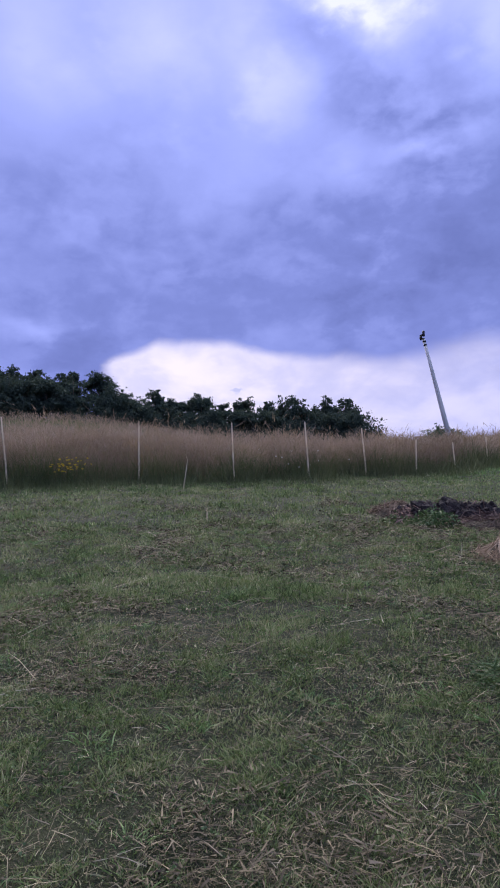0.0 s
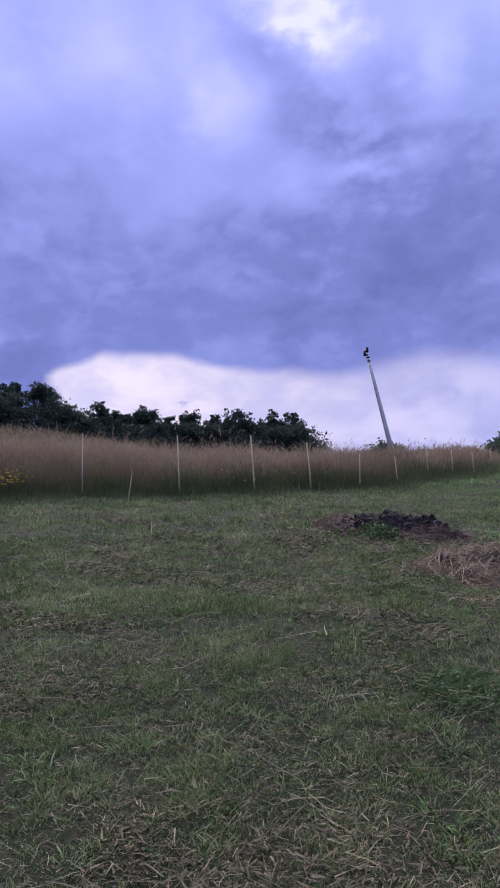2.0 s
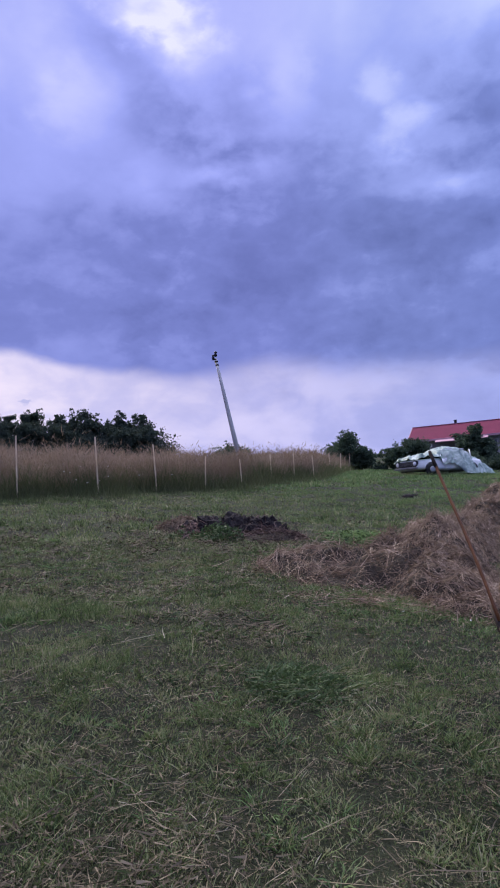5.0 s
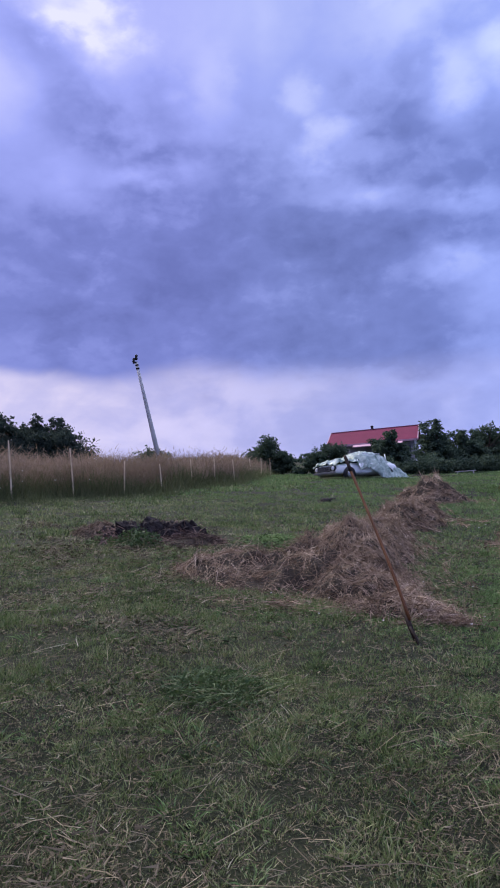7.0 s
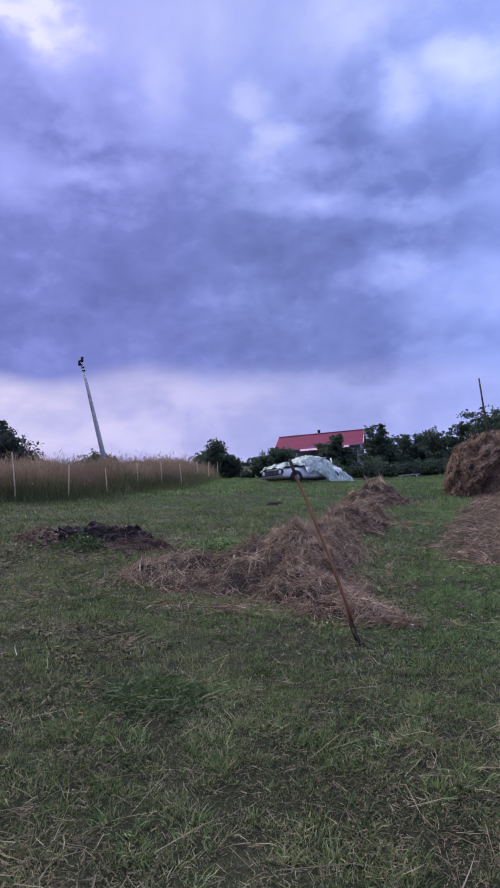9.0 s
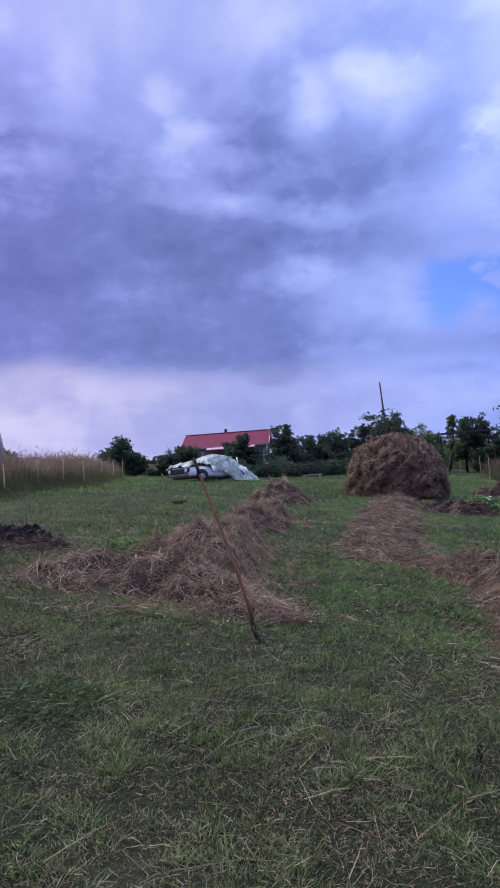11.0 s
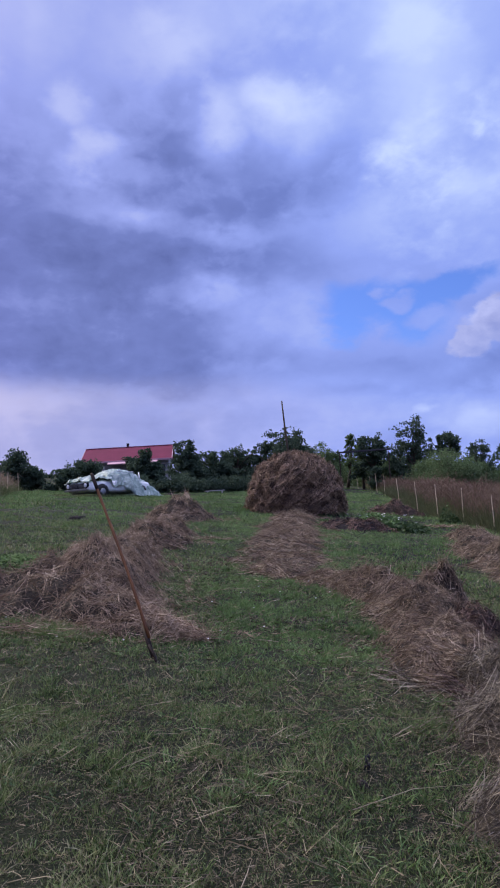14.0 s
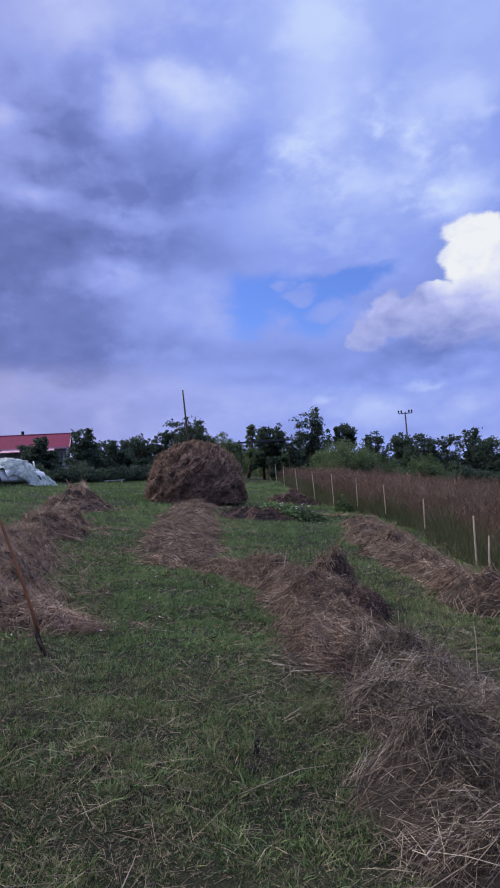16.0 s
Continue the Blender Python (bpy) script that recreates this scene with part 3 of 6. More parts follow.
def mown(tufts, each, r0, r1, h0, h1, w0, w1, fine, gather, span=(-26.0, 82.0)):
    """Blades stand in small tufts, so that the sward is uneven, with bare spots between."""
    cx, cy = tuft_centres(tufts, r0, r1, span)
    rich = rough_field(cx, cy, 0.09, 21) * 0.55 + rough_field(cx, cy, 0.26, 22) * 0.45
    keep = rng.uniform(0, 1, len(cx)) < 0.42 + 0.8 * smooth(0.34, 0.62, rich)
    cx, cy, rich = cx[keep], cy[keep], rich[keep]
    lift = (0.6 + 0.75 * smooth(0.35, 0.85, rich)) * rng.uniform(0.6, 1.25, len(cx))
    k = rng.integers(0, len(cx), tufts * each)
    m = len(k)
    x, y = cx[k] + rng.normal(0, gather, m), cy[k] + rng.normal(0, gather, m)
    h = rng.uniform(h0, h1, m) * lift[k]
    away = np.stack([x - cx[k], y - cy[k]], 1) / gather
    lean = (rng.normal(0, 0.42, (m, 2)) + 0.18 * away) * h[:, None]
    along = np.concatenate([lean, h[:, None]], 1)
    if not fine:
        return blades(on_ground(x, y, -0.01), along, rng.uniform(w0, w1, m))
    droop = np.concatenate([lean * 0.5, -0.2 * h[:, None] * rng.uniform(0, 1, (m, 1))], 1)
    return strands(on_ground(x, y, -0.01), along, droop, rng.uniform(w0, w1, m))


def freshness(x, y):
    """Where the sward is fresh and green rather than dry."""
    out = smooth(6, 15, np.hypot(x, y)) * smooth(2, 12, x)
    lane = np.exp(-((y - 0.92 * x + 0.2) / 2.4) ** 2) * smooth(3.8, 6.5, np.hypot(x, y))
    near = 0.5 * smooth(1.3, 3.4, x) * smooth(9, 4, np.hypot(x, y))
    return np.clip(np.maximum(np.maximum(out, near), lane) * (0.55 + 0.7 * rough_field(x, y, 1.7, 71)), 0, 1)


lots = [mown(6500, 10, 2.2, 4.5, 0.016, 0.060, 0.0028, 0.0058, True, 0.020), mown(10500, 10, 2.2, 4.8, 0.012, 0.046, 0.0040, 0.0075, False, 0.026),
        mown(14000, 10, 4.3, 6.8, 0.016, 0.060, 0.0046, 0.0088, False, 0.026), mown(17500, 10, 5.8, 9.8, 0.018, 0.070, 0.0075, 0.0140, False, 0.034),
        mown(16000, 8, 9.5, 18, 0.025, 0.075, 0.015, 0.029, False, 0.09), mown(10500, 8, 18, 46, 0.04, 0.10, 0.035, 0.065, False, 0.2), mown(2600, 8, 45, 85, 0.05, 0.12, 0.07, 0.12, False, 0.3),
        mown(3400, 8, 0.0, 2.25, 0.02, 0.06, 0.009, 0.016, False, 0.04, (0.0, 360.0)), mown(6500, 8, 2.2, 9.0, 0.025, 0.085, 0.010, 0.018, False, 0.05, (82.0, 334.0))]
fresh, dry = [], []
for v, f in lots:
    k = f.shape[0] // (len(v) // 5) if f.shape[0] * 3 != len(v) else 1
    step = 5 if k == 3 else 3
    root = v.reshape(-1, step, 3)[:, 0]
    green = rng.uniform(0, 1, len(root)) < freshness(root[:, 0], root[:, 1])
    for take, lot in ((green, fresh), (~green, dry)):
        vv = v.reshape(-1, step, 3)[take].reshape(-1, 3)
        ff = f[:k] + np.arange(int(take.sum()))[:, None, None] * step
        lot.append((vv, ff.reshape(-1, 3)))
tagged(new("mown_grass", mesh_of("mown_grass", *merge(*dry), M_GRASS)), "short mown green grass with yellowing blades", "grass", kind="stuff")
tagged(new("mown_grass", mesh_of("mown_grass", *merge(*fresh), M_LUSH)), "short fresh green grass on the upper field", "grass", kind="stuff")


# fresher growth in the lanes between the rows of hay
def lush_growth(n):
    x, y = rng.uniform(3.2, 15, n), rng.uniform(2.0, 14, n)
    d = np.abs((y - 0.92 * x + 0.2)) / 1.36
    keep = in_field(x, y) & (rng.uniform(0, 1, n) < np.exp(-(d / 1.3) ** 2)) & (rng.uniform(0, 1, n) < smooth(4.0, 6.5, np.hypot(x, y)))
    x, y = x[keep], y[keep]
    h = rng.uniform(0.025, 0.065, len(x))
    lean = rng.normal(0, 0.5, (len(x), 2)) * h[:, None]
    return strands(on_ground(x, y, -0.01), np.concatenate([lean, h[:, None]], 1), np.concatenate([lean * 0.8, -0.3 * h[:, None]], 1), rng.uniform(0.005, 0.010, len(x)))


tagged(new("lush_grass", mesh_of("lush_grass", *lush_growth(120000), M_LUSH)), "fresh bright green regrowth between the rows of hay", "grass", kind="stuff")


# ---- dry clippings left lying ----
def clippings(n, r0, r1, l0, l1, w0, w1):
    x, y = sector(n, r0, r1)
    dry = patchy(x, y, 4.1)
    dry = dry * smooth(0.30, 0.62, rough_field(x, y, 0.9, 5))
    lane = np.exp(-((y - 0.92 * x + 0.2) / 1.6) ** 2) * (np.hypot(x, y) > 5)
    keep = in_field(x, y) & (rng.uniform(0, 1, n) < (0.22 + 0.78 * dry) * (1 - 0.85 * lane))
    x, y = x[keep], y[keep]
    m = len(x)
    size = l0 + (l1 - l0) * rng.uniform(0, 1, m) ** 1.8
    a = rng.uniform(0, math.tau, m)
    rise = rng.normal(0.08, 0.3, m)
    along = np.stack([np.cos(a) * size, np.sin(a) * size, rise * size], 1)
    curl = rng.normal(0, 0.3, (m, 3)) * size[:, None]
    curl[:, 2] = -np.abs(curl[:, 2]) * 0.4
    return strands(on_ground(x, y) + np.stack([0 * x, 0 * x, rng.uniform(0.012, 0.06, m)], 1), along, curl, rng.uniform(w0, w1, m))


lots = [clippings(11000, 2.2, 5, 0.015, 0.06, 0.0012, 0.0024), clippings(9000, 2.2, 5, 0.05, 0.15, 0.0015, 0.0030), clippings(1700, 2.2, 5.5, 0.12, 0.34, 0.0022, 0.0042), clippings(150, 2.2, 6, 0.3, 0.55, 0.0024, 0.004), clippings(17000, 5, 9.5, 0.025, 0.12, 0.0026, 0.0050),
        clippings(1800, 5, 9.5, 0.15, 0.42, 0.003, 0.006), clippings(5000, 9.5, 18, 0.05, 0.16, 0.005, 0.009)]
tagged(new("dry_clippings", mesh_of("dry_clippings", *merge(*lots), M_CLIP)), "loose straw-coloured clippings lying on the grass", "straw", kind="stuff")


def thatch(n, r0, r1, l0, l1, w0, w1, patch=0.0, till=82.0):
    """Short dead bits lying flat between the blades, a single triangle each."""
    x, y = sector(n, r0, r1, -26.0, till)
    keep = in_field(x, y) & ((rng.uniform(0, 1, n) < (0.35 + 0.65 * rough_field(x, y, 0.5, 61)) * (1 - patch + patch * smooth(0.5, 0.8, rough_field(x, y, 0.8, 62) * 0.7 + rough_field(x, y, 0.25, 63) * 0.4))))
    x, y = x[keep], y[keep]
    m = len(x)
    a, size = rng.uniform(0, math.tau, m), rng.uniform(l0, l1, m)
    p = on_ground(x, y, 0.0) + np.stack([0 * x, 0 * x, rng.uniform(0.004, 0.03 + 0.02 * patch, m)], 1)
    d = np.stack([np.cos(a), np.sin(a), rng.normal(0, 0.25, m)], 1) * size[:, None]
    s = np.stack([-np.sin(a), np.cos(a), rng.normal(0, 0.5, m)], 1) * rng.uniform(w0, w1, m)[:, None]
    return np.stack([p - s, p + s, p + d], 1).reshape(-1, 3), np.arange(3 * m).reshape(-1, 3)


lots = [thatch(60000, 2.2, 5, 0.014, 0.05, 0.001, 0.0024), thatch(60000, 5, 9.5, 0.02, 0.07, 0.002, 0.005), thatch(9000, 9.5, 16, 0.04, 0.10, 0.005, 0.010),
        thatch(50000, 2.3, 5, 0.016, 0.06, 0.001, 0.0026, 1.0), thatch(100000, 5, 12, 0.03, 0.10, 0.003, 0.006, 1.0),
        thatch(70000, 2.3, 13, 0.03, 0.11, 0.0025, 0.005, 1.0, 20.0)]
tagged(new("thatch", mesh_of("thatch", *merge(*lots), M_THATCH)), "brown dead bits of grass lying between the blades", "straw", kind="stuff")


# ---- tall meadow beyond the fences ----
def meadow(name, x, y, tall, label, stalk_mat=M_STALK, seed_mat=M_SEED):
    m = len(x)
    z = ground(x, y)
    tall = tall * np.ones(m)
    h = tall * rng.uniform(0.42, 1.12, m) * (0.74 + 0.46 * rough_field(x, y, 1.1, 9)) * np.where(rng.uniform(0, 1, m) < 0.1, rng.uniform(1.1, 1.34, m), 1.0)
    lean = rng.normal(0, 0.17, (m, 2)) * h[:, None]
    base = np.stack([x, y, z - 0.02], 1)
    along = np.concatenate([lean, h[:, None]], 1)
    dist = np.hypot(x, y)
    w = 0.0024 + 0.00017 * dist
    stalks = blades(base, along + np.concatenate([lean * 0.5, 0 * h[:, None]], 1), w * 1.5)
    # open seed heads near each tip
    heads = []
    for _ in range(2):
        tips = base + along * rng.uniform(0.66, 0.9, (m, 1))
        d = np.concatenate([lean * 0.5 + rng.normal(0, 0.03, (m, 2)), (rng.uniform(0.08, 0.17, m) * tall)[:, None]], 1)
        heads.append(blades(tips + rng.normal(0, 0.014, (m, 3)), d, w * rng.uniform(2.4, 4.2, m)))
    leaf_n = int(m * 2.0)
    pick = rng.integers(0, m, leaf_n)
    lb = base[pick] + np.concatenate([rng.normal(0, 0.28, (leaf_n, 2)), np.zeros((leaf_n, 1))], 1)
    lh = tall[pick] * rng.uniform(0.18, 0.68, leaf_n) * (0.45 + 1.1 * rough_field(lb[:, 0], lb[:, 1], 0.9, 19))
    ll = rng.normal(0, 0.24, (leaf_n, 2)) * lh[:, None]
    leaves = blades(lb, np.concatenate([ll * 1.8, 0.85 * lh[:, None]], 1), w[pick] * 2.6)
    ob = tagged(new(name, mesh_of(name, *leaves, M_MEADOW)), label, "grass", kind="stuff")
    tagged(attach(new("stalks", mesh_of("stalks", *stalks, stalk_mat)), ob), kind="stuff")
    tagged(attach(new("seed_heads", mesh_of("seed_heads", *merge(*heads), seed_mat)), ob, "pinkish brown seed heads"), kind="stuff")
    return ob


def scatter_left(n, depth0, depth1, x0=-13, x1=20):
    x = rng.uniform(x0, x1, n)
    y = left_edge(x) + depth0 + (depth1 - depth0) * rng.uniform(0, 1, n)
    keep = np.degrees(np.arctan2(x, y)) > -25
    return x[keep], y[keep]


sx = [scatter_left(20000, -0.05, 1.6, -9, 14), scatter_left(15000, 1.5, 7, -13, 16), scatter_left(12000, 7, 24, -20, 18), scatter_left(5000, -0.5, 2.5, 9, 24), scatter_left(10000, 22, 75, -40, 22)]
mx = np.concatenate([s[0] for s in sx])
my = np.concatenate([s[1] for s in sx])
inward = my - left_edge(mx)
meadow("meadow_grass", mx, my, (1.02 + 0.34 * smooth(2, -5, mx)) * (0.5 + 0.5 * smooth(-0.7, 0.5, inward + 0.5 * (rough_field(mx, my, 0.8, 77) - 0.5))),
       "tall uncut meadow grass with pinkish brown seed heads behind a fence")


def scatter_right(n, d0, d1, x0=9.5, x1=75):
    x = rng.uniform(x0, x1, n)
    y = right_edge(x) - d0 - (d1 - d0) * rng.uniform(0, 1, n)
    keep = np.degrees(np.arctan2(x, y)) < 82
    return x[keep], y[keep]


sx = [scatter_right(12500, 0.0, 2.2, 9.5, 32), scatter_right(4000, 0.1, 3.0, 32, 62), scatter_right(16000, 2.0, 12, 12, 60), scatter_right(9000, 10, 32, 25, 75)]
mx, my = np.concatenate([s[0] for s in sx]), np.concatenate([s[1] for s in sx])
meadow("meadow_grass", mx, my, (0.94 + 0.26 * smooth(14, 22, mx)) * (0.55 + 0.45 * smooth(-0.5, 1.0, right_edge(mx) - my + 0.8 * (rough_field(mx, my, 0.9, 78) - 0.5))),
       "brown uncut meadow grass on the far side of the lower fence", M_STALK_LOW, M_SEED_LOW)


def fringe(edge, x0, x1, n, near, tall, label, mat=M_MEADOW):
    """Low green growth along a fence."""
    x = rng.uniform(x0, x1, n)
    y = edge(x) + near * rng.uniform(-0.1, 1, n) * (0.5 + 0.7 * rough_field(x, 0 * x, 1.6, 15))
    out = np.clip(np.abs(y - edge(x)) / abs(near), 0, 1)
    h = tall * rng.uniform(0.3, 1.0, n) * (0.25 + 1.1 * rough_field(x, y, 0.7, 14)) * (1 - 0.78 * out ** 0.7)
    lean = rng.normal(0, 0.38, (n, 2)) * h[:, None]
    lot = blades(on_ground(x, y, -0.01), np.concatenate([lean, h[:, None]], 1), rng.uniform(0.008, 0.02, n))
    tagged(new("edge_growth", mesh_of("edge_growth", *lot, mat)), label, "grass", kind="stuff")


fringe(left_edge, -9, 14, 12000, -1.5, 0.6, "low green weeds and grass at the foot of the meadow fence")
fringe(left_edge, -9, 15, 17000, -0.55, 1.05, "dull green uncut grass in front of the brown meadow", M_SEDGE)
fringe(right_edge, 9.5, 40, 17000, 0.8, 1.0, "low green weeds along the lower meadow fence", M_SEDGE)


def flowers(name, mat, cx, cy, spread, n, height, size, label):
    x, y = cx + rng.normal(0, spread, n), cy + rng.normal(0, spread * 0.5, n)
    c = on_ground(x, y) + np.stack([0 * x, 0 * x, height * rng.uniform(0.55, 1.1, n)], 1)
    lots = []
    for k in range(5):
        a = rng.uniform(0, math.tau, n)
        d = np.stack([np.cos(a), np.sin(a), rng.uniform(0.1, 0.6, n)], 1) * size
        lots.append(strands(c, d, d * 0.1, np.full(n, size * 0.8)))
    tagged(new(name, mesh_of(name, *merge(*lots), mat)), label, "flowers", kind="stuff")


flowers("yellow_flowers", M_YELLOW, -4.05, 14.9, 0.24, 40, 0.62, 0.032, "small yellow wild flowers among tall meadow grass")
flowers("white_flowers", M_WHITE, 0.6, 15.7, 2.0, 14, 0.72, 0.022, "small white wild flowers among tall meadow grass")
flowers("yellow_flowers", M_YELLOW, 17.4, 7.3, 0.5, 9, 0.5, 0.018, "a few yellow wild flowers by the lower fence")


# ---- fence posts ----
def fence_post(x, y, tall, label):
    bm = bmesh.new()
    r = rng.uniform(0.013, 0.018) * (0.85 if y < x else 1.0)
    lx, ly = rng.normal(0, 0.03, 2) * tall
    tube(bm, [(0, 0, -0.25), (lx * 0.3, ly * 0.3, tall * 0.35), (lx * 0.7, ly * 0.7, tall * 0.7), (lx, ly, tall)],
         [r * 1.1, r * 1.05, r, r * 0.92], 8)
    bmesh.ops.translate(bm, verts=bm.verts, vec=(x, y, gz(x, y)))
    ob = part("fence_post", bm, M_POST, None)
    tagged(ob, label, "fence post", "posts of the meadow fence")


for x, y, tall in LEFT_POSTS:
    fence_post(x, y, tall + 0.05, "thin pale weathered wooden stake standing in the tall meadow grass")
for x, y, tall in RIGHT_POSTS:
    fence_post(x, y, tall + 0.05, "thin pale wooden stake at the edge of the brown meadow")


# ---- rows and heaps of hay ----
def hay_row(name, spine, label, mat=M_HAY, base=M_HAYBASE, per_metre=2600, longest=0.42, width=(0.0022, 0.005), category="hay", seed=0.0, skew=2.4, tangle=0.3, curly=0.2):
    """spine: x, y, half width, height. A mound swept along it, with loose stalks over it."""
    spine = np.asarray(spine, float)
    seg = np.concatenate([[0], np.cumsum(np.hypot(*np.diff(spine[:, :2], axis=0).T))])
    length = seg[-1]
    ns, nv = max(16, int(length / 0.06)), 33
    s = np.linspace(0, length, ns)
    q = np.stack([np.interp(s, seg, spine[:, c]) for c in range(4)], 1)
    q[:, 2] *= 0.74 + 0.52 * rough_field(s, 0 * s, 0.55, int(seed * 10) + 5)
    q[:, 3] *= 0.72 + 0.56 * rough_field(s, 0 * s, 0.6, int(seed * 10) + 6)
    for _ in range(10):
        q[1:-1, :2] = (q[:-2, :2] + 2 * q[1:-1, :2] + q[2:, :2]) / 4
    d = np.gradient(q[:, :2], axis=0)
    d /= np.linalg.norm(d, axis=1, keepdims=True) + 1e-9
    nrm = np.stack([-d[:, 1], d[:, 0]], 1)
    v = np.linspace(-1, 1, nv)
    ends = np.sqrt(np.clip(np.minimum(s, length - s) / 0.35, 0, 1))
    vv = np.broadcast_to(v, (ns, nv))
    k = int(seed * 10)
    edge = 0.72 + 0.56 * np.where(vv > 0, rough_field(s, 0 * s, 0.4, k)[:, None], rough_field(s, 0 * s, 0.4, k + 1)[:, None])
    reach = vv * q[:, 2, None] * edge * (0.4 + 0.6 * ends[:, None])
    px, py = q[:, 0, None] + nrm[:, 0, None] * reach, q[:, 1, None] + nrm[:, 1, None] * reach
    lumps = 0.28 + 0.62 * rough_field(px, py, 0.45, k + 2) ** 1.3 + 0.62 * rough_field(px, py, 0.2, k + 3) ** 1.6 + 0.40 * rough_field(px, py, 0.085, k + 4)
    hz = q[:, 3, None] * np.clip(1 - vv ** 2, 0, 1) ** 1.05 * lumps * ends[:, None]
    pz = ground(px, py) + hz - 0.02
    verts = np.stack([px, py, pz], -1).reshape(-1, 3)
    i, j = np.meshgrid(np.arange(ns - 1), np.arange(nv - 1), indexing="ij")
    k = i * nv + j
    faces = np.stack([k, k + nv, k + nv + 1, k + 1], -1).reshape(-1, 4)
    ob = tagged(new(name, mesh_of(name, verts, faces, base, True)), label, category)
    # stalks lie in small bundles that share a direction
    n = int(per_metre * length)
    nb = max(20, n // 16)
    ca, cb, ct = rng.uniform(0, ns - 1.001, nb), np.where(rng.uniform(0, 1, nb) < 0.72, rng.uniform(-1.05, 1.05, nb), rng.normal(0, 0.75, nb)), rng.uniform(0, math.tau, nb)
    lift_b, tone = rng.uniform(-0.015, 0.055, nb), rng.normal(0.03, 0.17, nb)
    open_spot = rough_field(ca * length / ns, cb * 0.6, 0.10, 91) * (0.6 + 0.8 * rough_field(ca * length / ns, cb * 0.6, 0.5, 92))
    filled = np.flatnonzero(rng.uniform(0, 1, nb) < 0.52 + 0.85 * smooth(0.25, 0.6, open_spot))
    w = filled[rng.integers(0, len(filled), n)]
    a = np.clip(ca[w] + rng.normal(0, 0.7, n), 0, ns - 1.001)
    b = np.clip(cb[w] + rng.normal(0, 0.09, n), -1.7, 1.7)
    ang = ct[w] + rng.normal(0, 0.32, n)
    loose = rng.uniform(0, 1, n) < tangle
    ang = np.where(loose, rng.uniform(0, math.tau, n), ang)
    ia, fb = a.astype(int), (np.clip(b, -1, 1) + 1) / 2 * (nv - 1.001)
    jb = fb.astype(int)
    grid = verts.reshape(ns, nv, 3)
    p = grid[ia, jb]
    p = p + (grid[np.minimum(ia + 1, ns - 1), jb] - p) * (a - ia)[:, None] + (grid[ia, np.minimum(jb + 1, nv - 1)] - p) * (fb - jb)[:, None]
    p[:, :2] += nrm[ia] * ((b - np.clip(b, -1, 1)) * q[ia, 2])[:, None]
    size = 0.05 + (longest - 0.05) * rng.uniform(0, 1, n) ** skew
    t1 = grid[np.minimum(ia + 1, ns - 1), jb] - grid[ia, jb]
    t2 = grid[ia, np.minimum(jb + 1, nv - 1)] - grid[ia, jb]
    t1 /= np.linalg.norm(t1, axis=1, keepdims=True) + 1e-9
    t2 /= np.linalg.norm(t2, axis=1, keepdims=True) + 1e-9
    along = t1 * np.cos(ang)[:, None] + t2 * np.sin(ang)[:, None]
    along[:, 2] += tone[w] + rng.normal(0.0, 0.1, n) + 0.6 * (rng.uniform(0, 1, n) < 0.025)
    along *= size[:, None]
    curl = rng.normal(0, curly, (n, 3)) * size[:, None]
    curl[:, 2] -= 0.12 * size
    p[:, 2] += lift_b[w] + rng.uniform(-0.01, 0.02, n)
    p -= along * 0.4
    straw = attach(new("straw", mesh_of("straw", *strands(p, along, curl, rng.uniform(*width, n)), mat)), ob)
    tagged(straw, kind="stuff")
    return ob


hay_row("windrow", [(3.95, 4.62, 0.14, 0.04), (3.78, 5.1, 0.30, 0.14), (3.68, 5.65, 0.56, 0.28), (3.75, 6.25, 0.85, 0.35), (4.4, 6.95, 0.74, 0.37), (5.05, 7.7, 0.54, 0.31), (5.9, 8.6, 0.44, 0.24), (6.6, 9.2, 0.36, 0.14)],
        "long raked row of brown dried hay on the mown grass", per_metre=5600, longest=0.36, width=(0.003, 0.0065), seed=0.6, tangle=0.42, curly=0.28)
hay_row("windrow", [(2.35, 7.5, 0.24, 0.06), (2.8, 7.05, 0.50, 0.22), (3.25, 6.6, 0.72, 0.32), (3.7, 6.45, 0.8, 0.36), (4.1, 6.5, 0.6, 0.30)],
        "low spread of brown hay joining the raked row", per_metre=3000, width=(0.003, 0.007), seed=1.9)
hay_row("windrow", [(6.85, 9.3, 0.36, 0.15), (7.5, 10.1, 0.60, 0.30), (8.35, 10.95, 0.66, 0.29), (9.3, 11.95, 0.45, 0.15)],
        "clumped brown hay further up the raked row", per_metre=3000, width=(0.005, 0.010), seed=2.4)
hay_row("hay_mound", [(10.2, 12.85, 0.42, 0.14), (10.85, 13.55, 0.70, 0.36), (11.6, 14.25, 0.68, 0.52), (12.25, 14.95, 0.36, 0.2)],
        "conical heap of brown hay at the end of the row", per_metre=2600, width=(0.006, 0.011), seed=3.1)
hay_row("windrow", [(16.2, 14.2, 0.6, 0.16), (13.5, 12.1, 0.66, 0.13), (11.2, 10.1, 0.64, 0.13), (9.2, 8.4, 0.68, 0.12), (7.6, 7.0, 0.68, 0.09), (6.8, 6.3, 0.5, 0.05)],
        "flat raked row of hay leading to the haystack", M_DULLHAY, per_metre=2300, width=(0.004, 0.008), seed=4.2)
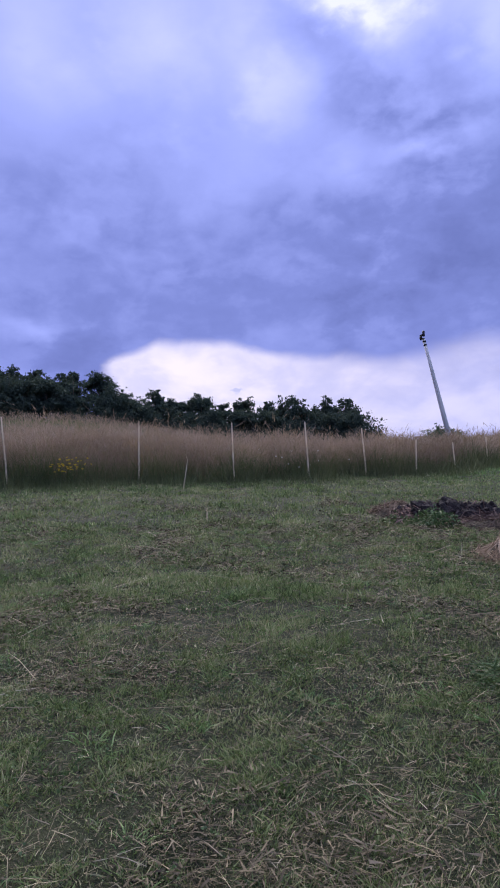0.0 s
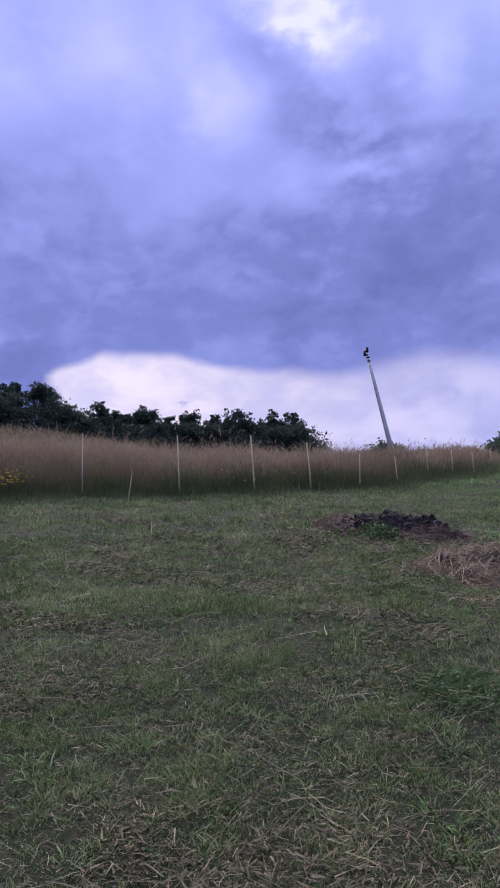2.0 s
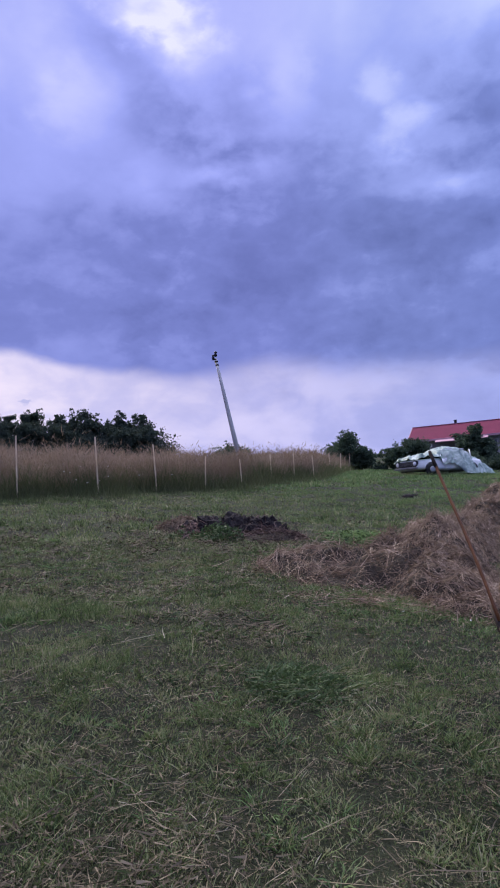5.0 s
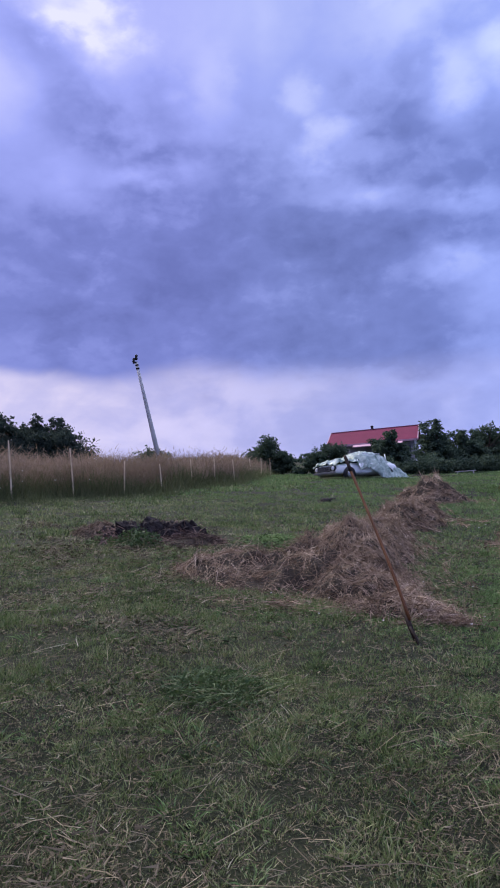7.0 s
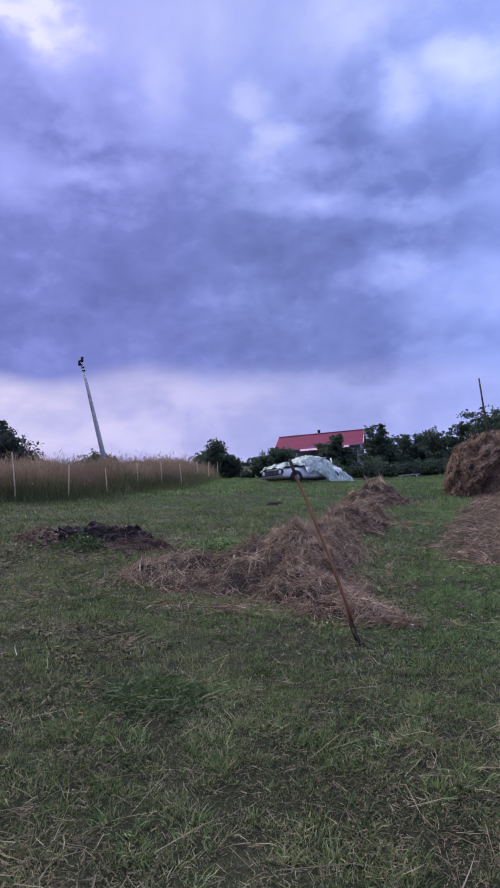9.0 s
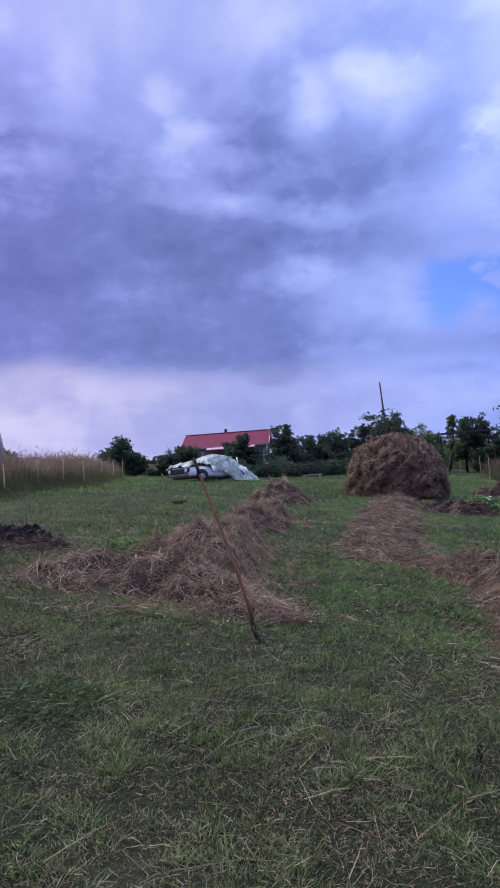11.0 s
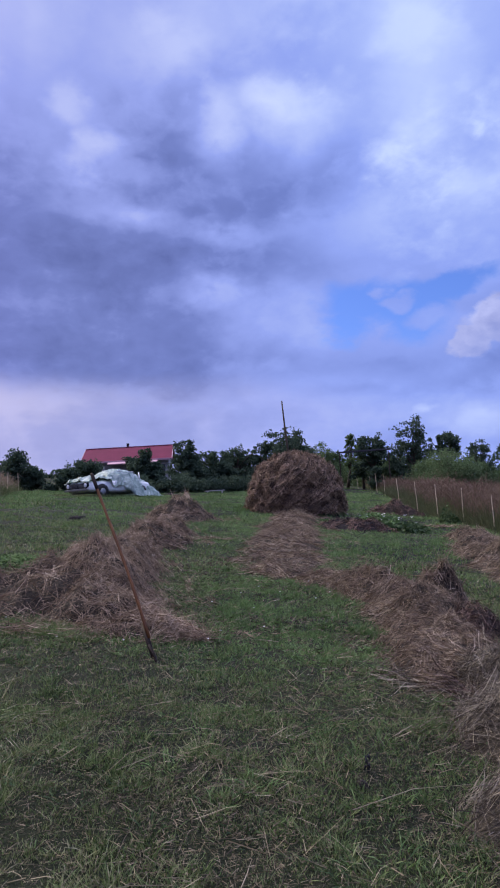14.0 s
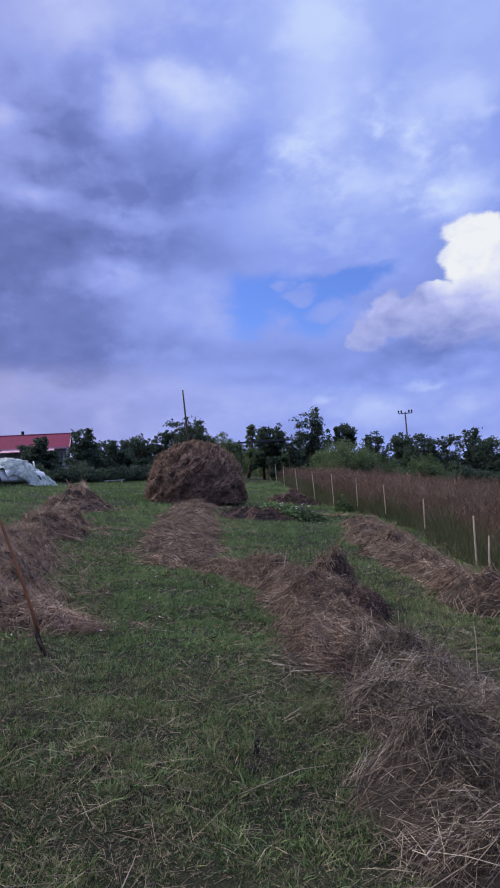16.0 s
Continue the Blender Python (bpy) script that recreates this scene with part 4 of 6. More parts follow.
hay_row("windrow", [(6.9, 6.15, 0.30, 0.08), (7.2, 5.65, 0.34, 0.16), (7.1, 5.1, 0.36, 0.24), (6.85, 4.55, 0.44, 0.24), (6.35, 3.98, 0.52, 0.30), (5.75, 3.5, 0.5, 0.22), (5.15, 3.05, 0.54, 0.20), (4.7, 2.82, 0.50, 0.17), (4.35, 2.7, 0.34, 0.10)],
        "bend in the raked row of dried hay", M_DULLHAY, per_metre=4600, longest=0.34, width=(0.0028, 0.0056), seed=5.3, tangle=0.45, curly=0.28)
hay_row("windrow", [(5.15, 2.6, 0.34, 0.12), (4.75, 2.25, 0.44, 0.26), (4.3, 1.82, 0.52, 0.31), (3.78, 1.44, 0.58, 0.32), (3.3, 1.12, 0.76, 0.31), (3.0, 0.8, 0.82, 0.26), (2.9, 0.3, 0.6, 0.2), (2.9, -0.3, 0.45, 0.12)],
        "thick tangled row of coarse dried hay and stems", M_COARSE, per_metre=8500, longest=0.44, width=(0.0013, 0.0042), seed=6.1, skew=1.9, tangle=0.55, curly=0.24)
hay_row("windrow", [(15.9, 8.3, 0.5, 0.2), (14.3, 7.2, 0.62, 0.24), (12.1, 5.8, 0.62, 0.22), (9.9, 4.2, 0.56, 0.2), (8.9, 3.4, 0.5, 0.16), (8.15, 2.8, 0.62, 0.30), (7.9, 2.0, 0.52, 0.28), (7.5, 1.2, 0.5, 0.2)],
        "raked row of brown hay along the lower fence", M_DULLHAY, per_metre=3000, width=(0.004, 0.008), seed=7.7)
hay_row("hay_mound", [(20.0, 14.2, 0.5, 0.14), (20.8, 13.3, 0.7, 0.34), (21.0, 12.5, 0.5, 0.2)],
        "small reddish brown hay heap near the fence", M_HUSK, per_metre=1600, width=(0.008, 0.013), seed=8.3)
hay_row("dirt_heap", [(1.95, 10.42, 0.3, 0.06), (2.35, 10.22, 0.5, 0.12), (2.8, 10.02, 0.6, 0.15), (3.15, 9.84, 0.5, 0.15), (3.5, 9.6, 0.34, 0.06)],
        "low heap of dark earth and rotting plant remains", M_HUSK, M_EARTH, 1500, 0.5, (0.008, 0.016), "heap", 9.1)
hay_row("dry_litter", [(1.72, 10.5, 0.22, 0.05), (2.1, 10.32, 0.34, 0.15), (2.55, 10.1, 0.3, 0.14)],
        "reddish dry plant litter at the end of a dirt heap", M_DULLHAY, M_HAYBASE, 1500, 0.4, (0.005, 0.010), "litter", 9.3)
hay_row("dry_litter", [(2.6, 9.42, 0.2, 0.05), (3.05, 9.22, 0.32, 0.12), (3.6, 9.0, 0.26, 0.06)],
        "thin reddish dry plant litter at the foot of a dirt heap", M_HUSK, M_HAYBASE, 1200, 0.35, (0.005, 0.009), "litter", 9.5)
hay_row("hay_lump", [(6.46, 3.9, 0.24, 0.3), (6.66, 3.95, 0.34, 0.72), (6.92, 4.0, 0.34, 0.72), (7.16, 4.02, 0.24, 0.3)],
        "dark upright lump of matted hay on the row", M_DULLHAY, per_metre=3500, longest=0.4, width=(0.004, 0.009), category="hay", seed=10.3)
hay_row("hay_lump", [(7.0, 5.3, 0.2, 0.16), (7.12, 5.12, 0.3, 0.36), (7.2, 4.9, 0.3, 0.36), (7.22, 4.72, 0.2, 0.16)],
        "rounded brown lump of matted hay on the row", M_DULLHAY, per_metre=3200, longest=0.34, width=(0.004, 0.008), category="hay", seed=12.2)
hay_row("hay_lump", [(6.0, 3.25, 0.22, 0.14), (6.25, 3.33, 0.3, 0.28), (6.5, 3.42, 0.3, 0.28), (6.75, 3.5, 0.2, 0.15)],
        "dark upright lump of matted hay on the row", M_ROT, per_metre=2500, longest=0.36, width=(0.004, 0.010), category="hay", seed=11.1)
hay_row("dirt_heap", [(13.75, 11.3, 0.4, 0.14), (13.95, 10.7, 0.55, 0.24), (14.2, 10.1, 0.5, 0.2), (14.6, 9.5, 0.3, 0.1)],
        "low heap of dark earth and dead grass", M_HUSK, M_EARTH, 1500, 0.4, (0.008, 0.014), "heap", 9.7)


# ---- thin hay left round the rows ----
def loose_hay(cx, cy, rx, ry, turn, n, label, mat=M_HAY, w=(0.002, 0.005), longest=0.3):
    a, r = rng.uniform(0, math.tau, n), np.abs(rng.normal(0, 0.6, n))
    u, v = rx * r * np.cos(a), ry * r * np.sin(a)
    x, y = cx + u * math.cos(turn) - v * math.sin(turn), cy + u * math.sin(turn) + v * math.cos(turn)
    keep = rng.uniform(0, 1, n) < 0.15 + smooth(0.35, 0.65, rough_field(x, y, 0.22, 33))
    x, y = x[keep], y[keep]
    n = len(x)
    t = rng.uniform(0, math.tau, n)
    size = 0.05 + (longest - 0.05) * rng.uniform(0, 1, n) ** 2
    along = np.stack([np.cos(t), np.sin(t), rng.normal(0.04, 0.16, n)], 1) * size[:, None]
    base = on_ground(x, y) + np.stack([0 * x, 0 * x, rng.uniform(0.025, 0.075, n)], 1)
    lot = strands(base, along, rng.normal(0, 0.18, (n, 3)) * size[:, None] * np.array([1, 1, 0.3]), rng.uniform(*w, n))
    tagged(new("loose_hay", mesh_of("loose_hay", *lot, mat)), label, "hay", kind="stuff")


loose_hay(2.75, 5.6, 0.8, 0.35, -0.5, 600, "thin scatter of hay at the foot of a raked row")
loose_hay(4.15, 4.45, 0.35, 0.15, -1.0, 260, "thin tail of hay trailing off a raked row")
loose_hay(8.5, 9.9, 0.8, 0.22, -0.3, 700, "thin strip of hay lying on the grass", M_HAY, (0.004, 0.008))
loose_hay(7.0, 7.0, 0.8, 0.4, 0.8, 900, "thin scatter of hay beside the raked row", M_HAY, (0.003, 0.006))
loose_hay(4.35, 2.95, 0.5, 0.3, 0.9, 500, "thin scatter of coarse hay beside the thick row", M_COARSE)
loose_hay(2.75, 1.0, 0.3, 0.6, 0.1, 700, "thin scatter of coarse hay beside the thick row", M_COARSE)
loose_hay(17.6, 9.9, 1.4, 0.5, -0.4, 900, "reddish scatter of dry litter near the fence", M_HAY, (0.006, 0.012))


# ---- clumps of weeds ----
def weed_clump(x, y, radius, tall, n, label, mat=M_LUSH, broad=0.03, spread=0.55):
    a, r = rng.uniform(0, math.tau, n), radius * np.sqrt(rng.uniform(0, 1, n))
    px, py = x + r * np.cos(a), y + r * np.sin(a)
    h = tall * rng.uniform(0.4, 1.0, n) * (1 - 0.5 * (r / radius) ** 2)
    lean = rng.normal(0, spread, (n, 2)) * h[:, None]
    lot = strands(on_ground(px, py, -0.01), np.concatenate([lean, h[:, None]], 1), np.concatenate([lean * 0.8, -0.45 * h[:, None]], 1), rng.uniform(broad * 0.5, broad, n))
    tagged(new("weed_clump", mesh_of("weed_clump", *lot, mat)), label, "weeds", kind="stuff")


def leafy_weeds(x, y, radius, tall, n, leaf, label, mat=M_WEED):
    """Broad-leaved weeds: small leaves over an uneven low dome."""
    a, r = rng.uniform(0, math.tau, n), radius * np.sqrt(rng.uniform(0, 1, n))
    px, py = x + r * np.cos(a), y + 0.8 * r * np.sin(a)
    top = tall * (1 - 0.75 * (r / radius) ** 2) * (0.35 + 0.9 * rough_field(px, py, radius * 0.35, 41))
    c = on_ground(px, py) + np.stack([0 * px, 0 * px, top * rng.uniform(0.25, 1, n)], 1)
    d = rng.normal(size=(n, 3)) * np.array([1, 1, 0.55])
    d /= np.linalg.norm(d, axis=1, keepdims=True)
    size = leaf * rng.uniform(0.5, 1.3, n)
    lot = strands(c, d * size[:, None], rng.normal(0, 0.15, (n, 3)) * size[:, None] - np.array([0, 0, 0.25]) * size[:, None], size * 0.6)
    tagged(new("weed_clump", mesh_of("weed_clump", *lot, mat)), label, "weeds", kind="stuff")


leafy_weeds(1.5, 4.05, 0.34, 0.12, 420, 0.026, "dense dark green leafy tuft in the mown grass")
weed_clump(1.5, 4.05, 0.34, 0.2, 800, "dense dark green tuft in the mown grass", M_WEED, 0.008)
weed_clump(4.68, 2.36, 0.34, 0.46, 520, "dark greyish stems poking out of the hay", M_ROT, 0.010, 0.5)
weed_clump(1.85, 4.0, 0.24, 0.10, 500, "dense dark green tuft in the mown grass", M_GRASS, 0.008)
leafy_weeds(2.45, 9.35, 0.36, 0.26, 700, 0.04, "green weeds growing on a dirt heap")
leafy_weeds(2.0, 9.55, 0.26, 0.18, 300, 0.035, "green weeds growing on a dirt heap")
weed_clump(4.35, 8.9, 0.5, 0.24, 900, "bright green tall grass beside a dirt heap", M_LUSH, 0.02)
leafy_weeds(4.2, 8.8, 0.55, 0.14, 420, 0.035, "green weeds growing beside a dirt heap")
leafy_weeds(15.3, 10.6, 0.85, 0.46, 1500, 0.085, "leafy green weeds on a low heap", M_LUSH)
leafy_weeds(15.2, 9.7, 0.75, 0.32, 1000, 0.085, "dark leafy green weeds on a low heap", M_WEED)
flowers("white_flowers", M_WHITE, 15.4, 10.0, 0.5, 9, 0.34, 0.04, "few white flowers among leafy weeds on a heap")
for cx, cy, h in ((15.7, 26.4, 0.3), (16.4, 26.1, 0.38), (17.3, 26.3, 0.42), (18.2, 26.5, 0.36), (15.4, 27.3, 0.25)):
    weed_clump(cx, cy, 0.5, h, 160, "tall unmown grass round a parked car", M_MEADOW, 0.03, 0.3)
leafy_weeds(19.2, 10.6, 0.36, 0.6, 420, 0.08, "dark green weeds at the foot of the fence", M_WEED)
leafy_weeds(8.6, 2.6, 0.4, 0.3, 500, 0.05, "dark weeds beside the row of hay", M_LEAF)
def tufts(n, each, mat, label):
    """Ranker tufts that the scythe left standing, strewn over the field."""
    x, y = sector(n, 2.4, 10.0)
    keep = in_field(x, y)
    x, y = x[keep], y[keep]
    big = rng.uniform(0.5, 1.3, len(x))
    k = np.repeat(np.arange(len(x)), each)
    a, r = rng.uniform(0, math.tau, len(k)), 0.075 * big[k] * np.sqrt(rng.uniform(0, 1, len(k)))
    px, py = x[k] + r * np.cos(a), y[k] + r * np.sin(a)
    h = 0.09 * big[k] * rng.uniform(0.45, 1.0, len(k))
    lean = (np.stack([np.cos(a), np.sin(a)], 1) * 0.35 + rng.normal(0, 0.25, (len(k), 2))) * h[:, None]
    lot = strands(on_ground(px, py, -0.01), np.concatenate([lean, h[:, None]], 1), np.concatenate([lean * 0.9, -0.4 * h[:, None]], 1),
                  rng.uniform(0.004, 0.008, len(k)) * (0.7 + 0.08 * np.hypot(px, py)))
    tagged(new("grass_tufts", mesh_of("grass_tufts", *lot, mat)), label, "grass", kind="stuff")


tufts(360, 34, M_WEED, "dark green tufts left standing in the mown grass")
tufts(300, 34, M_LUSH, "fresh green tufts left standing in the mown grass")
for cx, cy in ((4.6, 6.2), (5.8, 5.4), (3.4, 5.0), (7.6, 9.4)):
    flowers("white_flowers", M_WHITE, cx, cy, 0.9, 7, 0.06, 0.011, "tiny white flowers dotted over the mown grass")
# clover and plantain scattered in the sward
cx, cy = sector(5200, 2.3, 8.0)
keep = in_field(cx, cy) & (rough_field(cx, cy, 0.8, 51) > 0.5)
cx, cy = cx[keep], cy[keep]
k = np.repeat(np.arange(len(cx)), 5)
size = rng.uniform(0.007, 0.017, len(k))
d = rng.normal(size=(len(k), 3)) * np.array([1, 1, 0.5])
d /= np.linalg.norm(d, axis=1, keepdims=True)
c = on_ground(cx[k] + rng.normal(0, 0.012, len(k)), cy[k] + rng.normal(0, 0.012, len(k)), 0.03) + np.stack([0 * size, 0 * size, rng.uniform(0, 0.03, len(k))], 1)
tagged(new("small_weeds", mesh_of("small_weeds", *strands(c, d * size[:, None], d * 0.0, size * 0.75), M_WEED)),
       "small broad-leaved weeds scattered through the mown grass", "weeds", kind="stuff")
flowers("white_flowers", M_WHITE, 15.7, 10.7, 0.8, 22, 0.35, 0.022, "white flowers and litter among leafy green weeds")


# ---- haystack ----
def haystack(x, y, radius, tall):
    z = gz(x, y)
    nu, nh = 150, 56
    u = np.linspace(0, math.tau, nu + 1)[:-1]
    t = np.linspace(0, 1, nh)
    stops = [0, 0.12, 0.3, 0.5, 0.68, 0.82, 0.93, 1.0]
    profile = np.interp(t, stops, [0.97, 1.0, 0.98, 0.92, 0.80, 0.61, 0.37, 0.05])
    rise = np.interp(t, stops, [0, 0.10, 0.30, 0.52, 0.73, 0.88, 0.97, 1.0])
    uu, tt = np.meshgrid(u, t, indexing="ij")
    cx, cy, cz = np.cos(uu) * radius, np.sin(uu) * radius, rise[None] * tall
    bulk = (rough_field(cx * 1.3 + cz, cy * 1.3 + 2 * cz, 0.42, 31) - 0.5) * 0.26 + (rough_field(cx * 1.4 - cz * 1.6, cy * 1.4 + cz, 0.17, 32) - 0.5) * 0.30
    rad = radius * profile[None] * (1 + 0.03 * np.sin(3 * uu + 1)) + bulk * (1 - 0.5 * tt)
    h = tall * rise[None] * (1 + 0.02 * np.sin(2 * uu) + 0.012 * np.sin(9 * uu)) + bulk * tt * 0.7
    v = np.stack([x + rad * np.cos(uu), y + rad * np.sin(uu), z - 0.05 + h + 0 * uu], -1)
    i, j = np.meshgrid(np.arange(nu), np.arange(nh - 1), indexing="ij")
    a, b = i * nh + j, (i + 1) % nu * nh + j
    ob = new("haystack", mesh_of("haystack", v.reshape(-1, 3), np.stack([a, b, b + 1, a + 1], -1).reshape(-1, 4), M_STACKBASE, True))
    tagged(ob, "rounded brown haystack built round a tall wooden pole", "haystack")
    n, nb = 46000, 4200
    cu, cv = rng.uniform(0, nu, nb), rng.uniform(0, 1, nb) ** 0.9 * (nh - 1.01)
    across_b, down_b, out_b = rng.normal(0, 0.9, nb), rng.normal(-0.4, 0.5, nb), rng.normal(0.16, 0.26, nb)
    w = rng.integers(0, nb, n)
    iu, it = (cu[w] + rng.normal(0, 0.9, n)) % nu, np.clip(cv[w] + rng.normal(0, 0.9, n), 0, nh - 1.01)
    ia, ja = iu.astype(int) % nu, it.astype(int)
    p = v[ia, ja] + (v[ia, ja + 1] - v[ia, ja]) * (it - ja)[:, None] + (v[(ia + 1) % nu, ja] - v[ia, ja]) * (iu - iu.astype(int))[:, None]
    out = np.stack([np.cos(u[ia]), np.sin(u[ia]), 0 * iu], 1)
    across = np.stack([-out[:, 1], out[:, 0], 0 * iu], 1)
    size = 0.06 + 0.30 * rng.uniform(0, 1, n) ** 2
    d = (across * (across_b[w] + rng.normal(0, 0.25, n))[:, None] + out * (out_b[w] + rng.normal(0, 0.1, n))[:, None]
         + np.array([0, 0, 1]) * (down_b[w] + rng.normal(0, 0.2, n))[:, None])
    d = d / np.linalg.norm(d, axis=1, keepdims=True) * size[:, None]
    bend = np.array([0, 0, -0.22]) * size[:, None] + rng.normal(0, 0.12, (n, 3)) * size[:, None]
    straw = mesh_of("straw", *strands(p + out * rng.uniform(-0.02, 0.03, (n, 1)) - d * 0.4, d, bend, rng.uniform(0.007, 0.016, n)), M_STACK)
    tagged(attach(new("straw", straw), ob), kind="stuff")
    bm = bmesh.new()
    tube(bm, [(x, y, z - 0.3), (x - 0.12, y + 0.09, z + 1.8), (x - 0.18, y + 0.13, z + 2.8), (x - 0.22, y + 0.16, z + 3.76)], [0.04, 0.036, 0.03, 0.024], 8)
    part("pole", bm, M_BARK, ob, "dark wooden pole rising from the top", True)


haystack(17.0, 14.9, 1.58, 1.95)


# ---- hay fork stuck in the ground ----
def hay_fork():
    foot, head = Vector((3.25, 4.40, 0)), Vector((3.32, 5.26, 1.905))
    foot.z = gz(foot.x, foot.y)
    way_up = (head - foot).normalized()
    side = way_up.cross(Vector((-0.72, 0.69, 0))).normalized()
    bow = way_up.cross(side)
    ob = tagged(new("hay_fork"), "hay fork with a worn brown wooden handle stuck in the grass", "fork")
    ob.location = foot
    bm = bmesh.new()
    total = (head - foot).length
    steps = [0.17 + (total - 0.17) * k / 14 for k in range(15)]
    tube(bm, [way_up * s + side * 0.022 * math.sin(3.0 * s) + bow * 0.02 * math.sin(2.1 * s + 0.5) for s in steps],
         [0.0115 + 0.002 * (1 - k / 14) + 0.0012 * math.sin(k * 2.3) for k in range(15)], 12)
    handle = part("handle", bm, M_HANDLE, ob, "worn reddish brown wooden handle", True)
    bm = bmesh.new()
    tip = [way_up * s + side * 0.022 * math.sin(3.0 * s) + bow * 0.02 * math.sin(2.1 * s + 0.5) for s in (total - 0.16, total - 0.08, total - 0.01, total + 0.008)]
    tube(bm, tip, [0.0150, 0.0155, 0.0155, 0.011], 12)
    part("grip", bm, M_IRON, handle, "dark blackened end of the handle", True)
    bm = bmesh.new()
    tube(bm, [way_up * 0.02, way_up * 0.13, way_up * 0.30], [0.014, 0.020, 0.0165], 12)
    part("socket", bm, M_IRON, ob, "dark iron socket", True)
    for k in (-1.5, -0.5, 0.5, 1.5):
        bm = bmesh.new()
        tube(bm, [way_up * 0.14, way_up * 0.10 + side * 0.016 * k, way_up * 0.04 + side * 0.022 * k + bow * 0.012, way_up * -0.14 + side * 0.022 * k + bow * 0.012],
             [0.010, 0.012, 0.011, 0.007], 8)
        part("tine", bm, M_IRON, ob, "", True)


hay_fork()


# ---- poles ----
def leaning_pole():
    foot, head = Vector((14.55, 48.1, 0)), Vector((13.09, 48.48, 12.73))
    foot.z = gz(foot.x, foot.y)
    ob = tagged(new("utility_pole"), "leaning pale concrete utility pole rising behind the meadow", "utility pole")
    ob.location = foot
    d = head - foot
    bm = bmesh.new()
    tube(bm, [d * -0.03, d * 0.35, d * 0.7, d * 0.985], [0.20, 0.165, 0.125, 0.10], 14)
    part("shaft", bm, M_CONCRETE, ob, "", True)
    for f in (0.955, 0.925):
        bm = bmesh.new()
        tube(bm, [d * (f - 0.006), d * (f + 0.006)], [0.13, 0.13], 14)
        part("clamp", bm, M_DARK, ob, "dark iron clamp", True)
    bm = bmesh.new()
    box(bm, (0.34, 0.12, 0.10), Matrix.Translation(d * 0.975 + Vector((-0.12, -0.05, 0))) @ pose(0, 0, 0, 0, -12, 0), 0.02)
    part("bracket", bm, M_DARK, ob)
    for px, pz, tall in ((-0.20, -0.05, 0.36), (0.0, 0.16, 0.42)):
        bm = bmesh.new()
        c = d * 0.98 + Vector((px, -0.05, pz))
        tube(bm, [c, c + Vector((0, 0, tall * 0.3)), c + Vector((0, 0, tall * 0.55)), c + Vector((0.02, 0, tall * 0.8)), c + Vector((0.02, 0, tall))],
             [0.07, 0.12, 0.08, 0.12, 0.05], 10)
        part("insulator", bm, M_DARK, ob, "dark bell-shaped insulator", True)


def cross_pole(x, y, top):
    z = gz(x, y)
    ob = tagged(new("utility_pole"), "distant wooden utility pole with a short crossarm above trees", "utility pole")
    ob.location = (x, y, z)
    t = top - z
    bm = bmesh.new()
    tube(bm, [(0, 0, -0.5), (0, 0, t * 0.5), (-0.05, 0, t)], [0.11, 0.09, 0.07], 10)
    part("shaft", bm, M_BARK, ob, "", True)
    across = Vector((0.40, -0.92, 0))
    bm = bmesh.new()
    box(bm, (1.5, 0.08, 0.08), pose(-0.05, 0, t - 0.15, 0, 0, -66), 0.01)
    part("crossarm", bm, M_DARK, ob)
    for k in (-0.68, -0.4, 0.4, 0.68):
        bm = bmesh.new()
        c = Vector((-0.05, 0, t - 0.1)) + across * k
        tube(bm, [c, c + Vector((0, 0, 0.14)), c + Vector((0, 0, 0.26)), c + Vector((0, 0, 0.32))], [0.04, 0.09, 0.08, 0.03], 8)
        part("insulator", bm, M_DARK, ob, "", True)


leaning_pole()
cross_pole(67.7, 29.1, 8.55)


